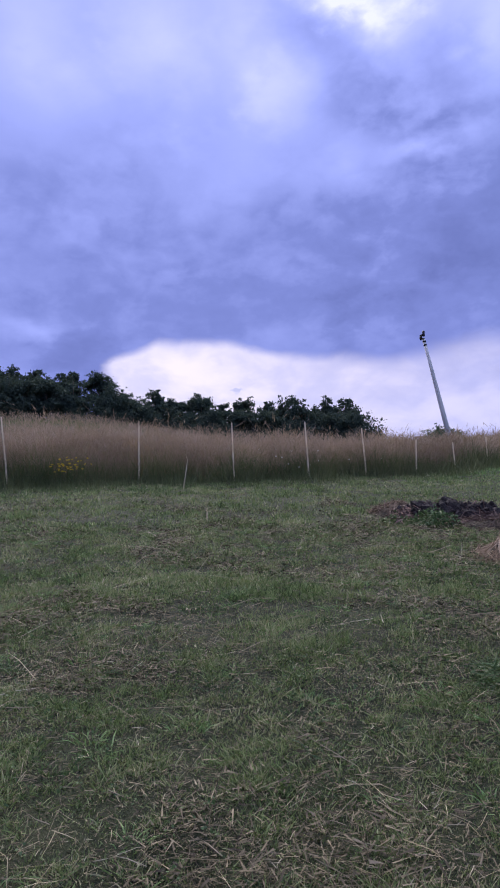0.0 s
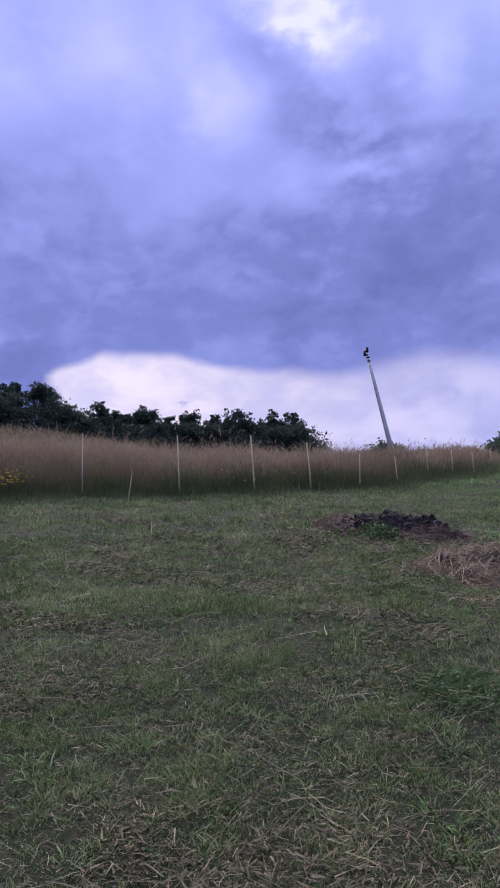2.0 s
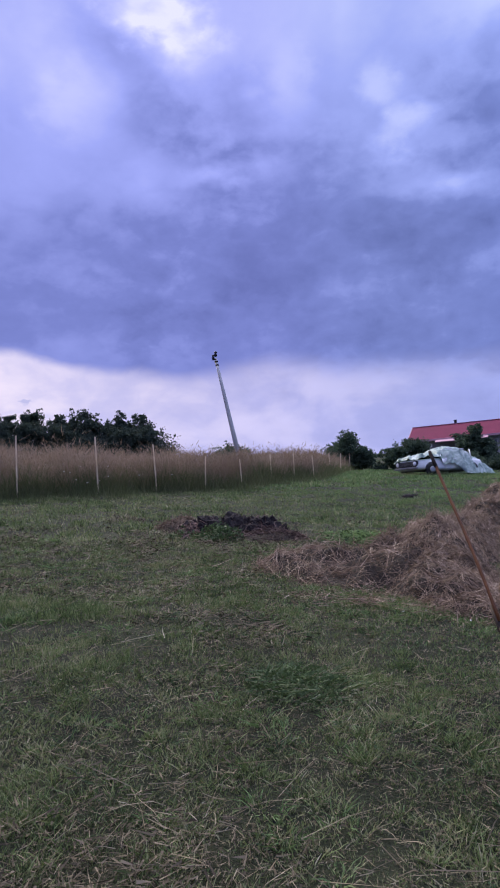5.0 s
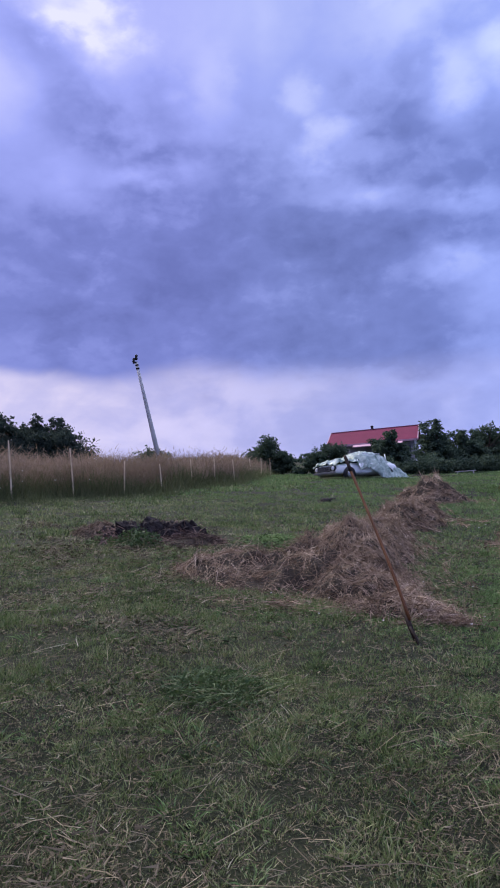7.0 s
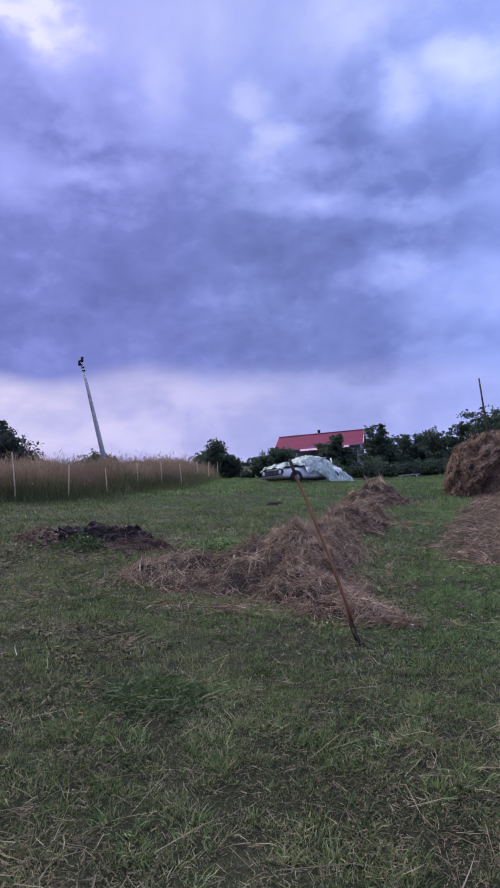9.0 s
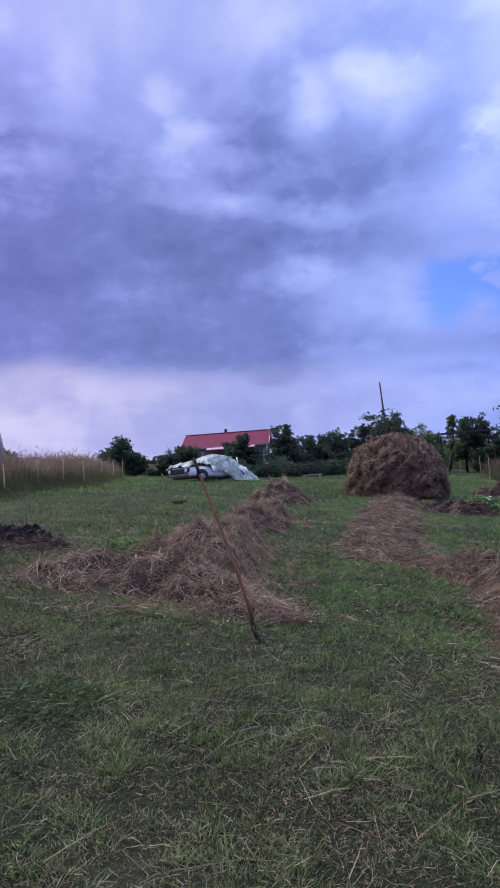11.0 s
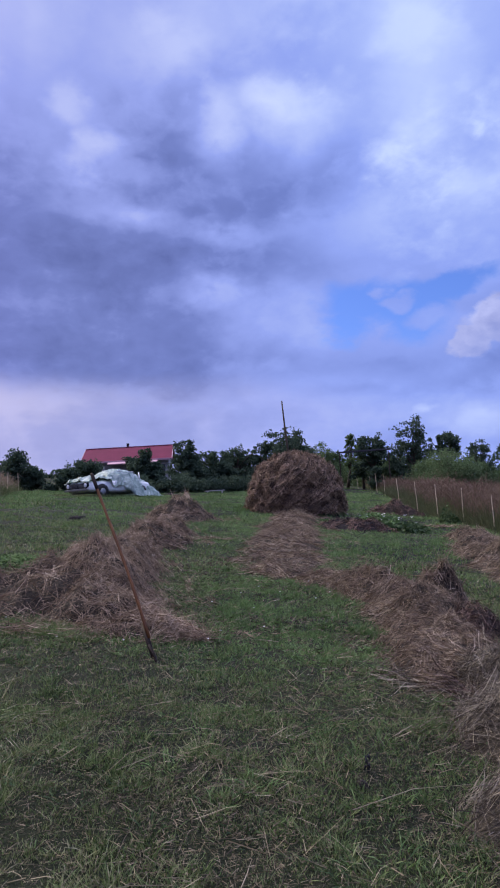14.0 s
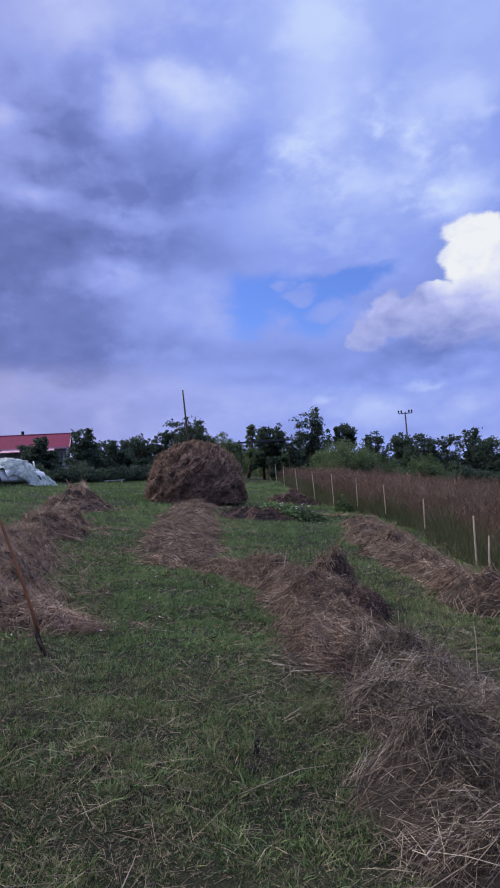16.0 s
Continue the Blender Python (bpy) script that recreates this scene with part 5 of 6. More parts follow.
# ---- trees and bushes ----
def woody(name, x, y, top, wide, mat, label, leaves=2200, leaf=0.16, low=0.3, category="tree", close=1.0, shoots=3):
    """A tapered trunk whose limbs reach into separate clumps of leaves within an uneven crown, with gaps between them and shoots on top.
    low: where the crown begins, as a share of the height; close: how far the clumps run together."""
    z = gz(x, y)
    tall = max(top - z, 0.9)
    ob = tagged(new(name), label, category)
    ob.location = (x, y, z)
    lean = rng.normal(0, 0.05, 2) * tall
    seed = Vector(rng.uniform(-50, 50, 3))
    # clumps of leaves: middle and radius
    count = int((12 + 7 * wide) * (0.7 + 0.5 * close))
    mids, radii = [], []
    for k in range(count):
        d = Vector(rng.normal(size=3)).normalized()
        if low < 0.1:
            d.z = abs(d.z)
        elif d.z < -0.85:
            d.z *= -0.7
        swell = 0.80 + 0.55 * noise.noise(d * 1.7 + seed)
        out = swell * rng.uniform(0.25, 1.0) ** 0.45
        p = Vector((lean[0] + d.x * out * wide, lean[1] + d.y * out * wide, tall * (low + (1 - low) * (0.47 + 0.53 * d.z * out))))
        if low < 0.1:
            p.z = tall * (0.08 + 0.92 * d.z * out)
        r = wide * (rng.uniform(0.20, 0.33) if low < 0.1 else rng.uniform(0.13, 0.27)) * (0.75 + 0.25 * close)
        p.z = min(p.z, tall - 0.75 * r)
        mids.append(p)
        radii.append(r)
    full = 0.98 * tall / max(p.z + 0.8 * r for p, r in zip(mids, radii))
    for p in mids:
        p.z *= full
    for k in range(shoots):
        # shoots that stand out of the crown's outline
        a, out = rng.uniform(0, math.tau), wide * rng.uniform(0.1, 0.75)
        up = tall * (1 - 0.30 * (out / wide) ** 2 - (0.0 if k == 0 else rng.uniform(0.0, 0.14)))
        for f in (0.0, 0.5, 1.0):
            r = wide * (0.16 - 0.06 * f)
            mids.append(Vector((lean[0] + math.cos(a) * out, lean[1] + math.sin(a) * out, up - 0.7 * r - (1 - f) * 0.16 * tall)))
            radii.append(r)
    bm = bmesh.new()
    r0 = 0.030 * tall + 0.02
    trunk_top = tall * (low + 0.45 * (1 - low))
    tube(bm, [Vector((lean[0] * k, lean[1] * k, trunk_top * k - 0.2 * (k == 0))) for k in (0, 0.3, 0.65, 1)], [r0, r0 * 0.8, r0 * 0.55, r0 * 0.2], 8)
    for p, r in list(zip(mids, radii))[::2]:
        f = min(0.95, max(0.25, 0.7 * p.z / trunk_top)) * rng.uniform(0.75, 1.0)
        start = Vector((lean[0] * f, lean[1] * f, trunk_top * f))
        tube(bm, [start, (start + p) / 2 + Vector((0, 0, 0.05 * tall)), p + Vector((0, 0, 0.4 * r))], [r0 * 0.34, r0 * 0.2, r0 * 0.05], 5)
    part("trunk", bm, M_BARK, ob, "", True)
    mids, radii = np.array([tuple(p) for p in mids]), np.array(radii)
    n = int(leaves * 3.2)
    pick = rng.choice(len(mids), n, p=radii ** 2 / (radii ** 2).sum())
    # sprays inside each clump, so that its edge is ragged too
    spray = rng.normal(size=(len(mids), 9, 3)) * 0.55
    c = mids[pick] + (spray[pick, rng.integers(0, 9, n)] + rng.normal(size=(n, 3)) * 0.27) * radii[pick][:, None] * np.array([1, 1, 0.72])
    c[:, 2] = np.where(c[:, 2] > tall, 2 * tall - c[:, 2], c[:, 2])
    c[:, 2] = np.maximum(c[:, 2], rng.uniform(0.03, 0.3, n))
    out = rng.normal(size=(n, 3)) + np.array([0, 0, 0.5])
    out /= np.linalg.norm(out, axis=1, keepdims=True)
    s1 = np.cross(out, rng.normal(size=(n, 3)))
    s1 /= np.linalg.norm(s1, axis=1, keepdims=True)
    s2 = np.cross(out, s1)
    w = leaf * rng.uniform(0.5, 1.2, n)[:, None]
    v = np.stack([c - s1 * w, c + s2 * w, c + s1 * w * 0.9], 1).reshape(-1, 3)
    attach(new("crown", mesh_of("crown", v, np.arange(3 * n).reshape(-1, 3), mat)), ob)
    return ob


WOODS = [(-49.2, 109.7, 26.8), (-45.6, 111.2, 26.5), (-42.3, 112.5, 26.6), (-39.3, 113.6, 27.1), (-35.3, 114.9, 26.2), (-30.8, 116.2, 25.4),
         (-26.1, 117.4, 24.3), (-21.8, 118.2, 22.5), (-16.4, 119.1, 20.8), (-12.5, 119.6, 19.4), (-8.4, 119.9, 20.1), (-4.6, 120.1, 19.3), (-1.2, 120.2, 19.9),
         (3.1, 120.2, 18.4), (7.2, 120.0, 18.4), (10.0, 119.6, 17.6), (12.4, 119.6, 17.9), (15.2, 119.0, 18.3), (17.4, 118.6, 17.5)]
for x, y, top in WOODS:
    woody("woodland_tree", x, y, top + rng.uniform(-0.6, 1.6), rng.uniform(2.4, 3.9), M_WOODS, "dark broadleaf tree in the wood above the meadow", 2400, 0.27, 0.12, close=1.9, shoots=3)
for x, y, top in WOODS:
    woody("woodland_tree", x + 2.4, y - 5, top - 2.2, rng.uniform(3.4, 4.8), M_WOODS, "dark broadleaf tree at the edge of the wood", 2600, 0.26, 0.0, close=1.5, shoots=1)

for x, y, top, wide in ((14.6, 51.0, 6.4, 2.0), (19.9, 56.8, 5.9, 1.8), (20.8, 43.5, 6.2, 1.75), (21.7, 42.6, 5.0, 1.1), (22.7, 40.2, 4.8, 1.2), (29.0, 47.5, 6.0, 1.6)):
    woody("bush", x, y, top, wide, M_LEAF, "dark green rounded bush at the top of the field", 2300, 0.11, 0.0, "bush", 1.4, 5)
for x, y, top, wide in ((29.4, 35.5, 6.2, 1.6), (26.1, 35.6, 5.6, 1.35), (31.0, 36.4, 5.2, 1.4), (32.4, 35.9, 5.6, 1.6), (34.9, 36.1, 6.1, 1.9), (36.4, 36.6, 5.6, 1.3),
                        (37.9, 36.0, 6.5, 1.5), (39.1, 34.7, 7.4, 2.2), (44.5, 38.5, 6.3, 1.6)):
    woody("fruit_tree", x, y, top, wide, M_LEAF, "dark green fruit tree in the row behind the field", 2300, 0.12, 0.05, close=1.1, shoots=4)
for x, y, top, wide in ((47.1, 37.5, 6.6, 1.9), (50.2, 38.6, 6.2, 1.7), (52.2, 39.1, 7.7, 0.9), (51.7, 36.8, 6.6, 1.6)):
    woody("willow", x, y, top, wide, M_WILLOW, "slender grey-green young tree in the hedge", 1500, 0.09, 0.1, close=1.1, shoots=6)
for x, y, top, wide in ((51.3, 35.3, 7.3, 1.8), (53.4, 31.9, 8.5, 2.5), (56.0, 30.7, 7.3, 1.8)):
    woody("hedgerow_tree", x, y, top, wide, M_LEAF, "spreading dark green tree above the hedgerow", 2600, 0.15, 0.04, close=1.1, shoots=5)
for x, y, top, wide in ((59.5, 29.0, 6.3, 2.2), (64.1, 28.7, 6.2, 2.3), (63.0, 27.2, 5.9, 1.9), (61.4, 24.9, 5.8, 2.1),
                        (62.1, 23.0, 5.3, 2.1), (64.7, 21.8, 6.1, 2.2), (63.4, 19.1, 5.0, 2.1), (63.9, 17.0, 4.6, 2.3), (64.5, 14.5, 4.4, 2.3), (64.5, 12.0, 4.6, 2.2)):
    woody("hedgerow_tree", x, y, top, wide, M_LEAF, "dark green tree in the hedgerow behind the brown meadow", 2300, 0.15, 0.05, close=1.3, shoots=5)
for x, y, top, wide in ((48.1, 26.6, 5.3, 2.8), (50.5, 28.6, 4.6, 2.0), (50.5, 24.5, 4.2, 2.1), (62.0, 43.0, 6.4, 2.3), (64.5, 48.0, 6.6, 2.5), (54.5, 22.0, 3.6, 2.0)):
    woody("bush", x, y, top, wide, M_WILLOW, "broad light green bush in front of the hedgerow", 3600, 0.09, 0.0, "bush", 2.0, 3)
for x, y, top, wide in ((66.0, 45.5, 6.5, 2.5), (66.5, 51.0, 6.7, 2.7), (64.0, 41.3, 6.4, 2.4), (63.0, 53.5, 6.6, 2.6), (52.4, 34.0, 4.3, 1.5), (53.8, 33.0, 4.4, 1.6), (55.6, 34.6, 4.8, 1.7)):
    woody("hedge_bush", x, y, top, wide, M_WILLOW, "dense grey-green bush at the foot of the hedgerow", 2300, 0.11, 0.0, "bush", 1.8, 3)
for k in range(9):
    x, y = 24.5 + 1.9 * k, 33.8 - 0.15 * k + rng.uniform(-0.4, 0.4)
    woody("hedge_bush", x, y, gz(x, y) + rng.uniform(0.8, 1.2), 1.3, M_LEAF, "low dark green hedge bush at the foot of the trees", 1000, 0.09, 0.0, "bush", 1.8, 2)
for k in range(8):
    x, y = 57.5 + 0.6 * k, 27.5 - 2.2 * k
    woody("hedge_bush", x, y, gz(x, y) + rng.uniform(1.8, 2.6), 1.7, M_LEAF, "dark green hedge bush behind the brown meadow", 1300, 0.12, 0.0, "bush", 1.8, 3)


# ---- old car under a plastic sheet ----
def car_sections(bm, stations, closed=True, power=3.2):
    """Loft of rounded cross-sections: x, half width, bottom, top."""
    rings = []
    n = 20
    for x, w, lo, hi in stations:
        ring = []
        for k in range(n):
            a = k * math.tau / n + math.tau / (2 * n)
            c, s = math.cos(a), math.sin(a)
            ring.append(bm.verts.new((x, w * math.copysign(abs(c) ** (2 / power), c), (lo + hi) / 2 + (hi - lo) / 2 * math.copysign(abs(s) ** (2 / power), s))))
        rings.append(ring)
    for p, q in zip(rings, rings[1:]):
        for k in range(n):
            bm.faces.new((p[k], p[(k + 1) % n], q[(k + 1) % n], q[k]))
    bm.faces.new(rings[0][::-1])
    bm.faces.new(rings[-1])
    bmesh.ops.recalc_face_normals(bm, faces=bm.faces)


CAR = pose(17.94, 27.42, gz(17.94, 27.42) - 0.08, 0, 0, 191)
tilt = math.degrees(math.atan((gz(19.2, 27.7) - gz(16.5, 27.2)) / 2.8))
CAR = CAR @ pose(0, 0, 0, 0, tilt, 0) @ Matrix.Diagonal((1, 1, 0.9, 1))


def old_car():
    ob = tagged(new("car"), "old white saloon car parked on the grass under a plastic sheet", "car")
    ob.matrix_world = CAR
    bm = bmesh.new()
    car_sections(bm, [(2.02, 0.62, 0.36, 0.66), (1.98, 0.72, 0.30, 0.74), (1.85, 0.79, 0.26, 0.80), (1.2, 0.81, 0.24, 0.86), (0.75, 0.82, 0.24, 0.90),
                      (0, 0.83, 0.24, 0.92), (-0.9, 0.83, 0.24, 0.92), (-1.5, 0.82, 0.25, 0.92), (-1.9, 0.78, 0.28, 0.88), (-2.02, 0.68, 0.34, 0.80)], power=4.5)
    part("body", bm, M_PAINT, ob, "dull white painted body", True)
    bm = bmesh.new()
    car_sections(bm, [(0.78, 0.66, 0.82, 0.90), (0.25, 0.64, 0.82, 1.30), (0.05, 0.62, 0.82, 1.37), (-0.6, 0.62, 0.82, 1.39), (-1.05, 0.60, 0.82, 1.34), (-1.55, 0.62, 0.82, 0.93)], power=4.0)
    part("cabin", bm, M_GLASS, ob, "dark car windows", True)
    bm = bmesh.new()
    box(bm, (1.2, 1.16, 0.05), pose(-0.45, 0, 1.385), 0.02)
    part("roof", bm, M_PAINT, ob)
    for side in (-1, 1):
        for x in (0.62, -0.35, -1.3):
            bm = bmesh.new()
            tube(bm, [(x, side * 0.72, 0.90), (x - 0.10 + 0.08 * (x < -1), side * 0.62, 1.37 if x < 0.5 else 1.05)], [0.035, 0.03], 8)
            part("pillar", bm, M_PAINT, ob, "", True)
        bm = bmesh.new()
        box(bm, (0.98, 0.03, 0.50), pose(-0.02, side * 0.825, 0.62), 0.012)
        door = part("door", bm, M_PAINT, ob)
        bm = bmesh.new()
        box(bm, (0.14, 0.03, 0.03), pose(-0.38, side * 0.85, 0.78), 0.008)
        part("handle", bm, M_DARK, door)
        bm = bmesh.new()
        tube(bm, [(2.0, side * 0.56, 0.60), (2.05, side * 0.56, 0.60), (2.07, side * 0.56, 0.60)], [0.12, 0.11, 0.06], 16)
        lamp = part("headlight", bm, M_LAMP, ob, "round glass headlight", True)
        bm = bmesh.new()
        tube(bm, [(1.96, side * 0.56, 0.60), (2.04, side * 0.56, 0.60)], [0.17, 0.16], 18)
        part("headlight_ring", bm, M_DARK, lamp, "black headlight surround", True)
        for x in (1.25, -1.25):
            bm = bmesh.new()
            tube(bm, [(x, side * 0.66, 0.29), (x, side * 0.69, 0.29), (x, side * 0.83, 0.29), (x, side * 0.86, 0.29)], [0.25, 0.30, 0.30, 0.26], 24)
            wheel = part("wheel", bm, M_RUBBER, ob, "black rubber tyre", True)
            bm = bmesh.new()
            tube(bm, [(x, side * 0.80, 0.29), (x, side * 0.868, 0.29), (x, side * 0.88, 0.29)], [0.17, 0.17, 0.10], 18)
            part("rim", bm, M_RIM, wheel, "grey steel rim", True)
            bm = bmesh.new()
            tube(bm, [(x, side * 0.79, 0.31), (x, side * 0.838, 0.31)], [0.37, 0.37], 24)
            part("wheel_arch", bm, M_DARK, ob, "dark wheel arch", True)
    bm = bmesh.new()
    box(bm, (0.07, 1.04, 0.26), pose(2.02, 0, 0.58), 0.015)
    grille = part("grille", bm, M_DARK, ob, "black radiator grille")
    for k in range(4):
        bm = bmesh.new()
        box(bm, (0.02, 1.0, 0.012), pose(2.06, 0, 0.51 + 0.05 * k))
        part("slat", bm, M_RIM, grille)
    bm = bmesh.new()
    box(bm, (0.10, 1.56, 0.10), pose(2.06, 0, 0.38), 0.03)
    part("bumper", bm, M_RIM, ob, "dull chrome bumper")


old_car()


def plastic_sheet():
    """Draped over bonnet and roof, hanging to the ground behind."""
    us, vs = np.linspace(-3.75, 2.06, 96), np.linspace(-1, 1, 60)
    uu, vv = np.meshgrid(us, vs, indexing="ij")
    half = np.interp(uu, [-3.75, -2.5, -1.2, -0.6, -0.1, 0.6, 1.2, 2.06], [0.7, 1.15, 1.25, 1.22, 1.02, 0.90, 0.80, 0.78])
    y = vv * half
    ridge = np.interp(uu, [-3.75, -3.2, -2.3, -1.55, -1.0, -0.55, 0.05, 0.3, 0.75, 1.4, 1.95, 2.06], [0.02, 0.10, 0.62, 1.03, 1.36, 1.45, 1.42, 1.32, 1.02, 0.90, 0.84, 0.74])
    drop = np.interp(np.abs(y), [0, 0.50, 0.62, 0.75, 0.88, 1.0, 1.25], [0, 0.03, 0.16, 0.40, 0.66, 0.95, 1.7])
    rear = smooth(-0.4, -1.1, uu)
    bonnet = smooth(0.45, 1.0, uu)
    z = np.maximum(ridge - drop * (1 - 0.72 * bonnet + 0.1 * rear), 0.03)
    pleats = 0.10 * (1 - np.abs(np.sin(3.1 * uu + 2.4 * vv + 0.8 * np.sin(3 * uu)))) ** 2 + 0.07 * (1 - np.abs(np.sin(6.3 * uu - 3.0 * vv + 1.0))) ** 2
    folds = pleats + 0.05 * np.sin(5.5 * uu + 6 * vv + 1.5 * np.sin(4 * vv)) + 0.055 * np.sin(11 * uu - 8 * vv) + 0.045 * np.sin(17 * vv + 5 * uu)
    z = z + np.abs(folds) * (0.6 + 0.4 * smooth(0, 0.3, drop)) * smooth(0.0, 0.25, z) + 0.04
    # bunched roll at the front edge of the bonnet
    z = z + 0.12 * np.exp(-((uu - 1.45) / 0.4) ** 2) * (0.7 + 0.3 * np.sin(9 * vv))
    y = y + folds * 0.5 * (np.abs(vv) > 0.75) + 0.04 * np.sin(9 * uu)
    v = np.stack([uu, y, z], -1).reshape(-1, 3)
    i, j = np.meshgrid(np.arange(95), np.arange(59), indexing="ij")
    k = i * 60 + j
    ob = new("plastic_sheet", mesh_of("plastic_sheet", v, np.stack([k, k + 60, k + 61, k + 1], -1).reshape(-1, 4), M_TARP, True))
    ob.matrix_world = CAR
    thick = ob.modifiers.new("thickness", "SOLIDIFY")
    thick.thickness = 0.004
    tagged(ob, "crumpled translucent pale green plastic sheet draped over a car", "tarpaulin")


plastic_sheet()


# ---- house with a red roof ----
def house():
    ob = tagged(new("house"), "low pale house with a red sheet-metal gable roof behind trees", "house")
    base = Vector((35.38, 50.56, 0))
    base.z = gz(33, 49)
    # x runs along the ridge to the right, y away from the field
    ob.matrix_world = Matrix.Translation(base) @ pose(0, 0, 0, 0, 0, -42)
    eave, ridge, deep, half = 1.85, 3.25, 3.0, 3.9
    for name, size, at in (("front_wall", (2 * half - 0.6, 0.25, eave + 0.3), (0, -deep + 0.7, eave / 2 - 0.15)), ("back_wall", (2 * half - 0.6, 0.25, eave + 0.3), (0, deep - 0.7, eave / 2 - 0.15))):
        bm = bmesh.new()
        box(bm, size, pose(*at))
        part(name, bm, M_RENDER, ob)
    for sx in (-1, 1):
        bm = bmesh.new()
        x = sx * (half - 0.45)
        ring = [(-deep + 0.8, -0.3), (deep - 0.8, -0.3), (deep - 0.8, eave), (0, ridge - 0.15), (-deep + 0.8, eave)]
        lo = [bm.verts.new((x - 0.12, p, q)) for p, q in ring]
        hi = [bm.verts.new((x + 0.12, p, q)) for p, q in ring]
        bm.faces.new(lo[::-1])
        bm.faces.new(hi)
        for k in range(5):
            bm.faces.new((lo[k], lo[(k + 1) % 5], hi[(k + 1) % 5], hi[k]))
        bmesh.ops.recalc_face_normals(bm, faces=bm.faces)
        part("gable_wall", bm, M_RENDER, ob)
    lift = math.degrees(math.atan2(ridge - eave, deep))
    run = math.hypot(ridge - eave, deep)
    for sy in (-1, 1):
        bm = bmesh.new()
        m = pose(0, sy * deep / 2, (eave + ridge) / 2 + 0.05, -sy * lift, 0, 0)
        box(bm, (2 * half, run + 0.1, 0.06), m)
        roof = part("roof", bm, M_ROOF, ob, "red sheet-metal roof slope")
        for k in range(26):
            bm = bmesh.new()
            box(bm, (0.03, run + 0.08, 0.01), m @ pose(-half + 0.2 + k * (2 * half - 0.4) / 25, 0, 0.031))
            part("seam", bm, M_ROOF, roof)
        bm = bmesh.new()
        box(bm, (2 * half + 0.06, 0.07, 0.16), pose(0, sy * (deep + 0.07), eave + 0.0))
        part("fascia", bm, M_FASCIA, ob, "pale red eaves board")
    bm = bmesh.new()
    box(bm, (2 * half + 0.1, 0.26, 0.06), pose(0, 0, ridge + 0.09), 0.02)
    part("ridge_cap", bm, M_FASCIA, ob)
    for sx in (-1, 1):
        for sy in (-1, 1):
            bm = bmesh.new()
            box(bm, (0.06, run + 0.1, 0.18), pose(sx * (half + 0.035), sy * deep / 2, (eave + ridge) / 2 + 0.02, -sy * lift, 0, 0))
            part("bargeboard", bm, M_FASCIA, ob, "pale red bargeboard")
    bm = bmesh.new()
    box(bm, (0.22, 0.22, 0.4), pose(-0.2, 0.2, ridge + 0.18), 0.02)
    chimney = part("chimney", bm, M_DARK, ob, "short dark chimney")
    bm = bmesh.new()
    box(bm, (0.28, 0.28, 0.05), pose(-0.2, 0.2, ridge + 0.40), 0.02)
    part("cap", bm, M_DARK, chimney)
    bm = bmesh.new()
    box(bm, (4.2, 1.1, 0.07), pose(0.6, -deep - 0.45, eave - 0.16, 14, 0, 0))
    porch = part("porch_roof", bm, M_FASCIA, ob, "narrow lower porch roof")
    for x in (-1.8, 0.4, 2.4):
        bm = bmesh.new()
        box(bm, (0.12, 0.12, eave - 0.1), pose(x, -deep - 0.95, eave / 2 - 0.35))
        part("post", bm, M_PLANK, porch)
    for x in (-2.6, 1.9, 2.9):
        bm = bmesh.new()
        box(bm, (0.9, 0.06, 0.9), pose(x, -deep + 0.56, 1.1), 0.01)
        window = part("window", bm, M_PLANK, ob, "white window frame")
        for k in (-1, 1):
            bm = bmesh.new()
            box(bm, (0.36, 0.03, 0.74), pose(x + 0.21 * k, -deep + 0.52, 1.1))
            part("pane", bm, M_GLASS, window, "dark window pane")


house()


def long_shed():
    ob = tagged(new("open_shed"), "long open shed with a flat dark roof half hidden by trees", "shed")
    base = Vector((47.5, 33.6, gz(47.5, 33.6)))
    ob.matrix_world = Matrix.Translation(base) @ pose(0, 0, 0, 0, 0, -54.8)
    top = 5.57 - base.z
    bm = bmesh.new()
    box(bm, (4.6, 0.6, 0.13), pose(0, 0.3, top - 0.1), 0.02)
    part("roof", bm, M_GREYROOF, ob)
    for x in (-2.1, 2.1):
        for y in (0.9,):
            bm = bmesh.new()
            box(bm, (0.09, 0.09, top), pose(x, y, top / 2 - 0.2), 0.01)
            part("post", bm, M_BARK, ob)


long_shed()


def plank_bench(x, y, turn):
    ob = tagged(new("bench"), "low pale plank bench on the grass before the trees", "bench")
    ob.matrix_world = pose(x, y, gz(x, y), 0, 0, turn)
    for k in range(3):
        bm = bmesh.new()
        box(bm, (1.25, 0.14, 0.04), pose(0, -0.16 + 0.16 * k, 0.17), 0.006)
        part("plank", bm, M_PLANK, ob)
    for sx in (-0.45, 0.45):
        bm = bmesh.new()
        box(bm, (0.08, 0.42, 0.15), pose(sx, 0, 0.075), 0.006)
        part("leg", bm, M_PLANK, ob)


plank_bench(28.4, 31.6, -42)


def molehill(x, y, r, h):
    bm = bmesh.new()
    bmesh.ops.create_icosphere(bm, subdivisions=3, radius=1.0)
    for v in bm.verts:
        k = 1 + 0.25 * noise.noise(v.co * 2.3 + Vector((x, y, 0)))
        v.co = Vector((v.co.x * r * k, v.co.y * r * k, max(v.co.z, -0.3) * h * k))
    bmesh.ops.translate(bm, verts=bm.verts, vec=(x, y, gz(x, y)))
    tagged(part("molehill", bm, M_EARTH, None, "", True), "small dark molehill in the grass", "molehill")


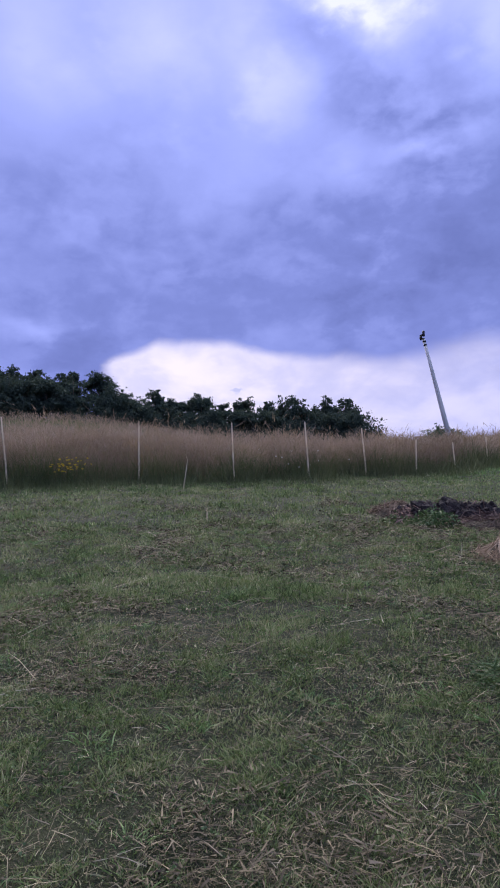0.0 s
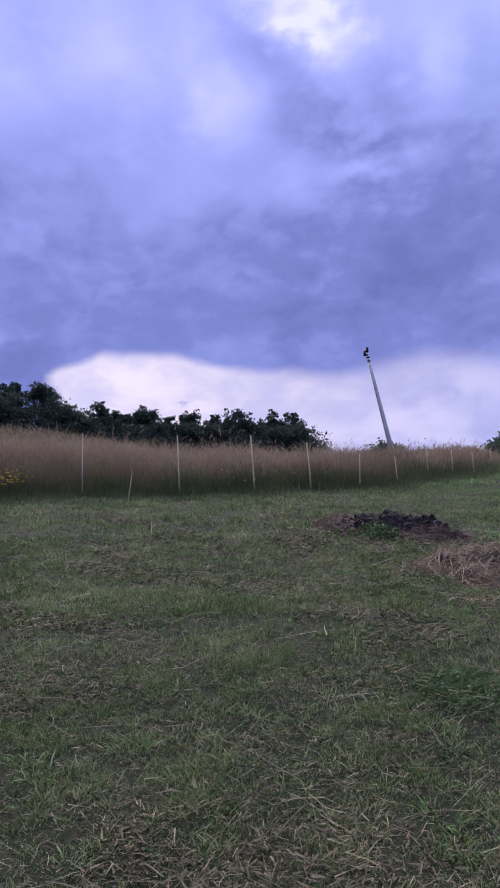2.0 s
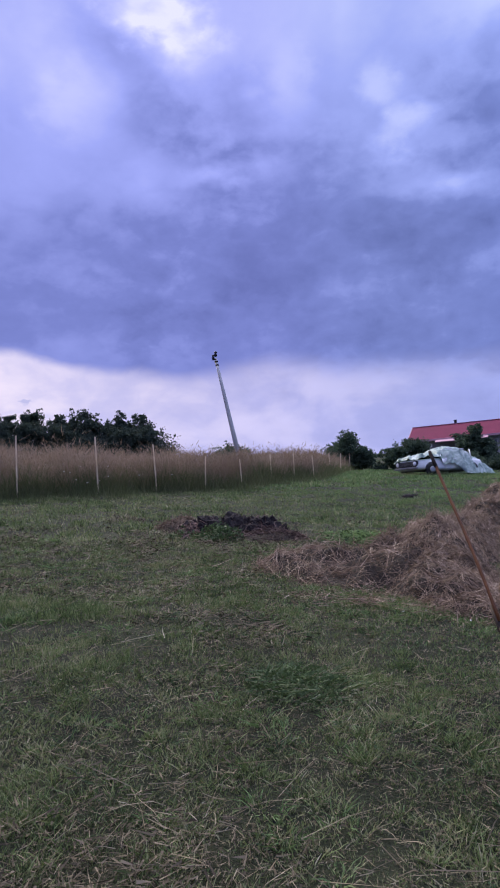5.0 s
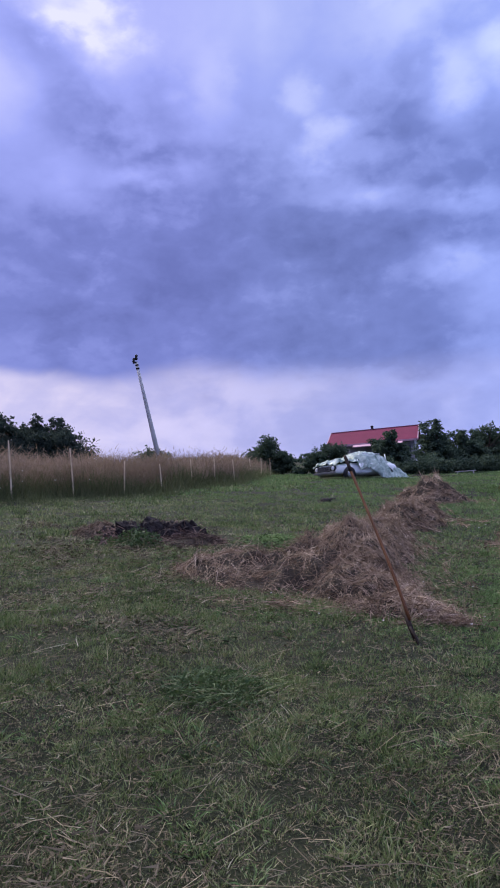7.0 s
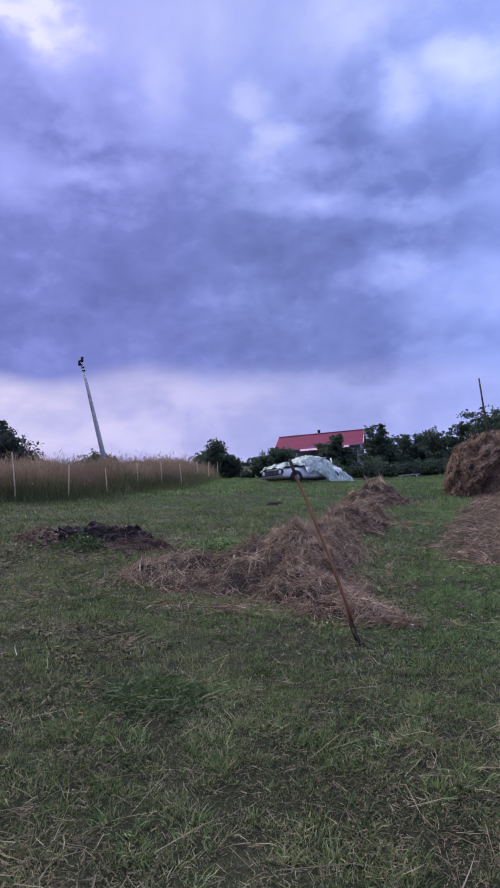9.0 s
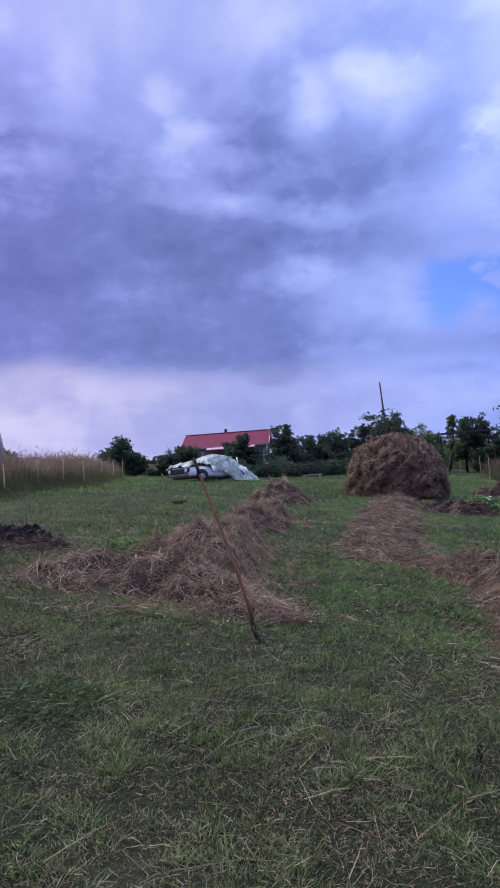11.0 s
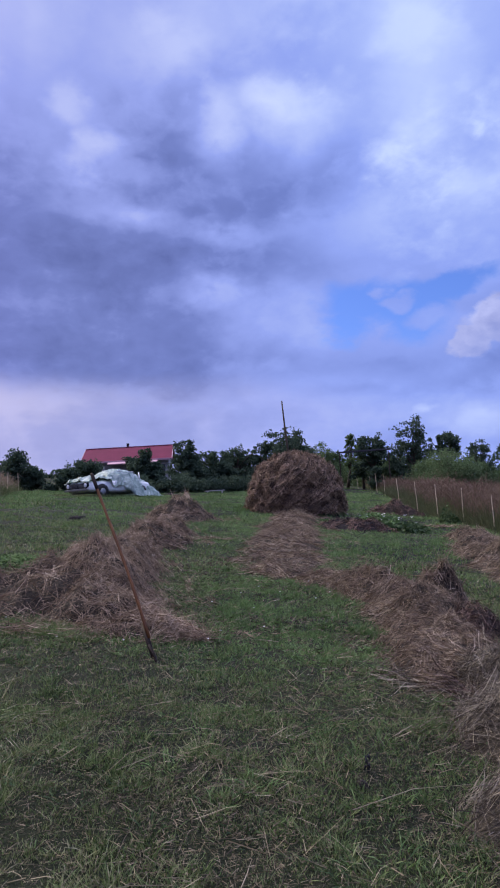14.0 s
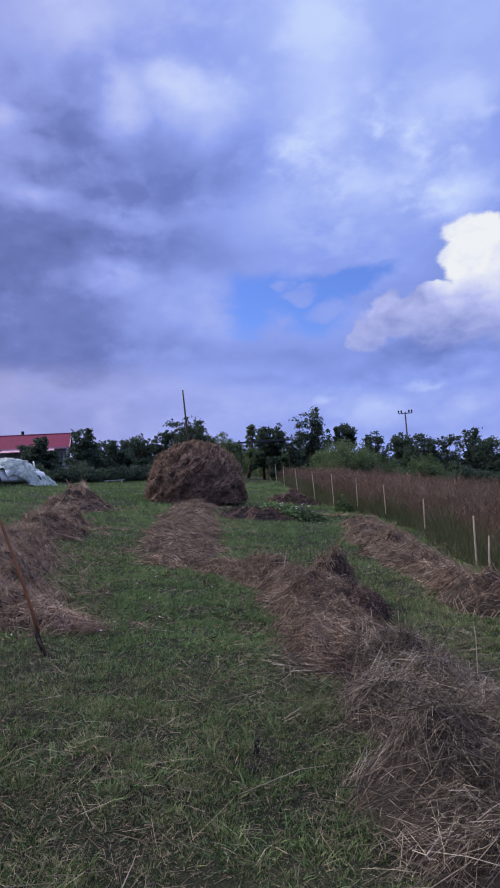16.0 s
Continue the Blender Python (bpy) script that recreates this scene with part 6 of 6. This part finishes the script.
for x, y, r, h in ((8.47, 14.45, 0.14, 0.07), (8.8, 14.7, 0.10, 0.05), (20.4, 25.6, 0.25, 0.12), (22.6, 28.9, 0.4, 0.12), (2.85, 2.22, 0.03, 0.03)):
    molehill(x, y, r, h)


def clods(cx, cy, rx, ry, top, n):
    """Dark lumps of earth lying over a low heap, joined as one."""
    bm = bmesh.new()
    for _ in range(n):
        a, r = rng.uniform(0, math.tau), math.sqrt(rng.uniform(0, 1))
        x, y = cx + rx * r * math.cos(a), cy + ry * r * math.sin(a)
        size = rng.uniform(0.03, 0.12)
        made = bmesh.ops.create_icosphere(bm, subdivisions=1, radius=size)
        turn = Euler(rng.uniform(0, 6, 3)).to_matrix()
        z = gz(x, y) + top * (1 - r * r) + 0.02
        for v in made["verts"]:
            v.co = turn @ Vector((v.co.x * 1.4, v.co.y, v.co.z * 0.6)) * (1 + rng.uniform(-0.3, 0.3)) + Vector((x, y, z))
    tagged(part("earth_clods", bm, M_EARTH, None), "dark lumps of earth strewn over a low heap", "earth", kind="stuff")


clods(2.85, 10.0, 0.8, 0.42, 0.12, 130)
clods(3.2, 9.84, 0.34, 0.24, 0.14, 40)
clods(14.3, 10.6, 0.8, 0.5, 0.2, 22)


# ---- lone dry stems ----
def dry_stem(x, y, tall, lean, label):
    bm = bmesh.new()
    z = gz(x, y)
    tube(bm, [(x, y, z - 0.03), (x + lean * 0.3 * tall, y, z + tall * 0.45), (x + lean * 0.5 * tall, y, z + tall * 0.8), (x + lean * 0.3 * tall, y, z + tall)],
         [0.0015 + 0.0007 * y, 0.0015 + 0.0006 * y, 0.001 + 0.0005 * y, 0.001], 6)
    tagged(part("dry_stem", bm, M_POST, None, "", True), label, "stem")


dry_stem(-1.42, 14.03, 0.75, 0.32, "bent pale dry stem leaning before the meadow grass")
dry_stem(-0.66, 9.72, 0.2, 0.1, "short pale dry stalk standing in the mown grass")
for x, y, tall, lean in ((4.59, 1.72, 0.27, 0.2), (4.56, 1.66, 0.53, 0.16), (4.88, 2.59, 0.36, -0.1), (5.47, 2.86, 0.28, 0.15), (6.06, 2.88, 0.2, 0.1)):
    dry_stem(x, y, tall, lean, "thin dry stem sticking out of the row of hay")


def dead_weed(x, y):
    """A dark withered weed: a short stem with drooping leaves."""
    ob = tagged(new("withered_weed"), "small dark withered weed standing in the grass", "weed")
    ob.location, ob.scale = (x, y, gz(x, y)), (0.7, 0.7, 0.7)
    bm = bmesh.new()
    tube(bm, [(0, 0, -0.02), (0.005, 0, 0.06), (-0.01, 0.005, 0.13)], [0.007, 0.006, 0.004], 6)
    part("stem", bm, M_DARK, ob, "", True)
    for k in range(6):
        a = k * 2.4
        d = Vector((math.cos(a), math.sin(a), 0))
        z = 0.03 + 0.017 * k
        bm = bmesh.new()
        tube(bm, [Vector((0, 0, z)), d * 0.012 + Vector((0, 0, z + 0.01)), d * 0.024 + Vector((0, 0, z - 0.02))], [0.004, 0.013, 0.003], 6, 0.45)
        part("leaf", bm, M_DARK, ob, "", True)


dead_weed(2.97, 2.27)
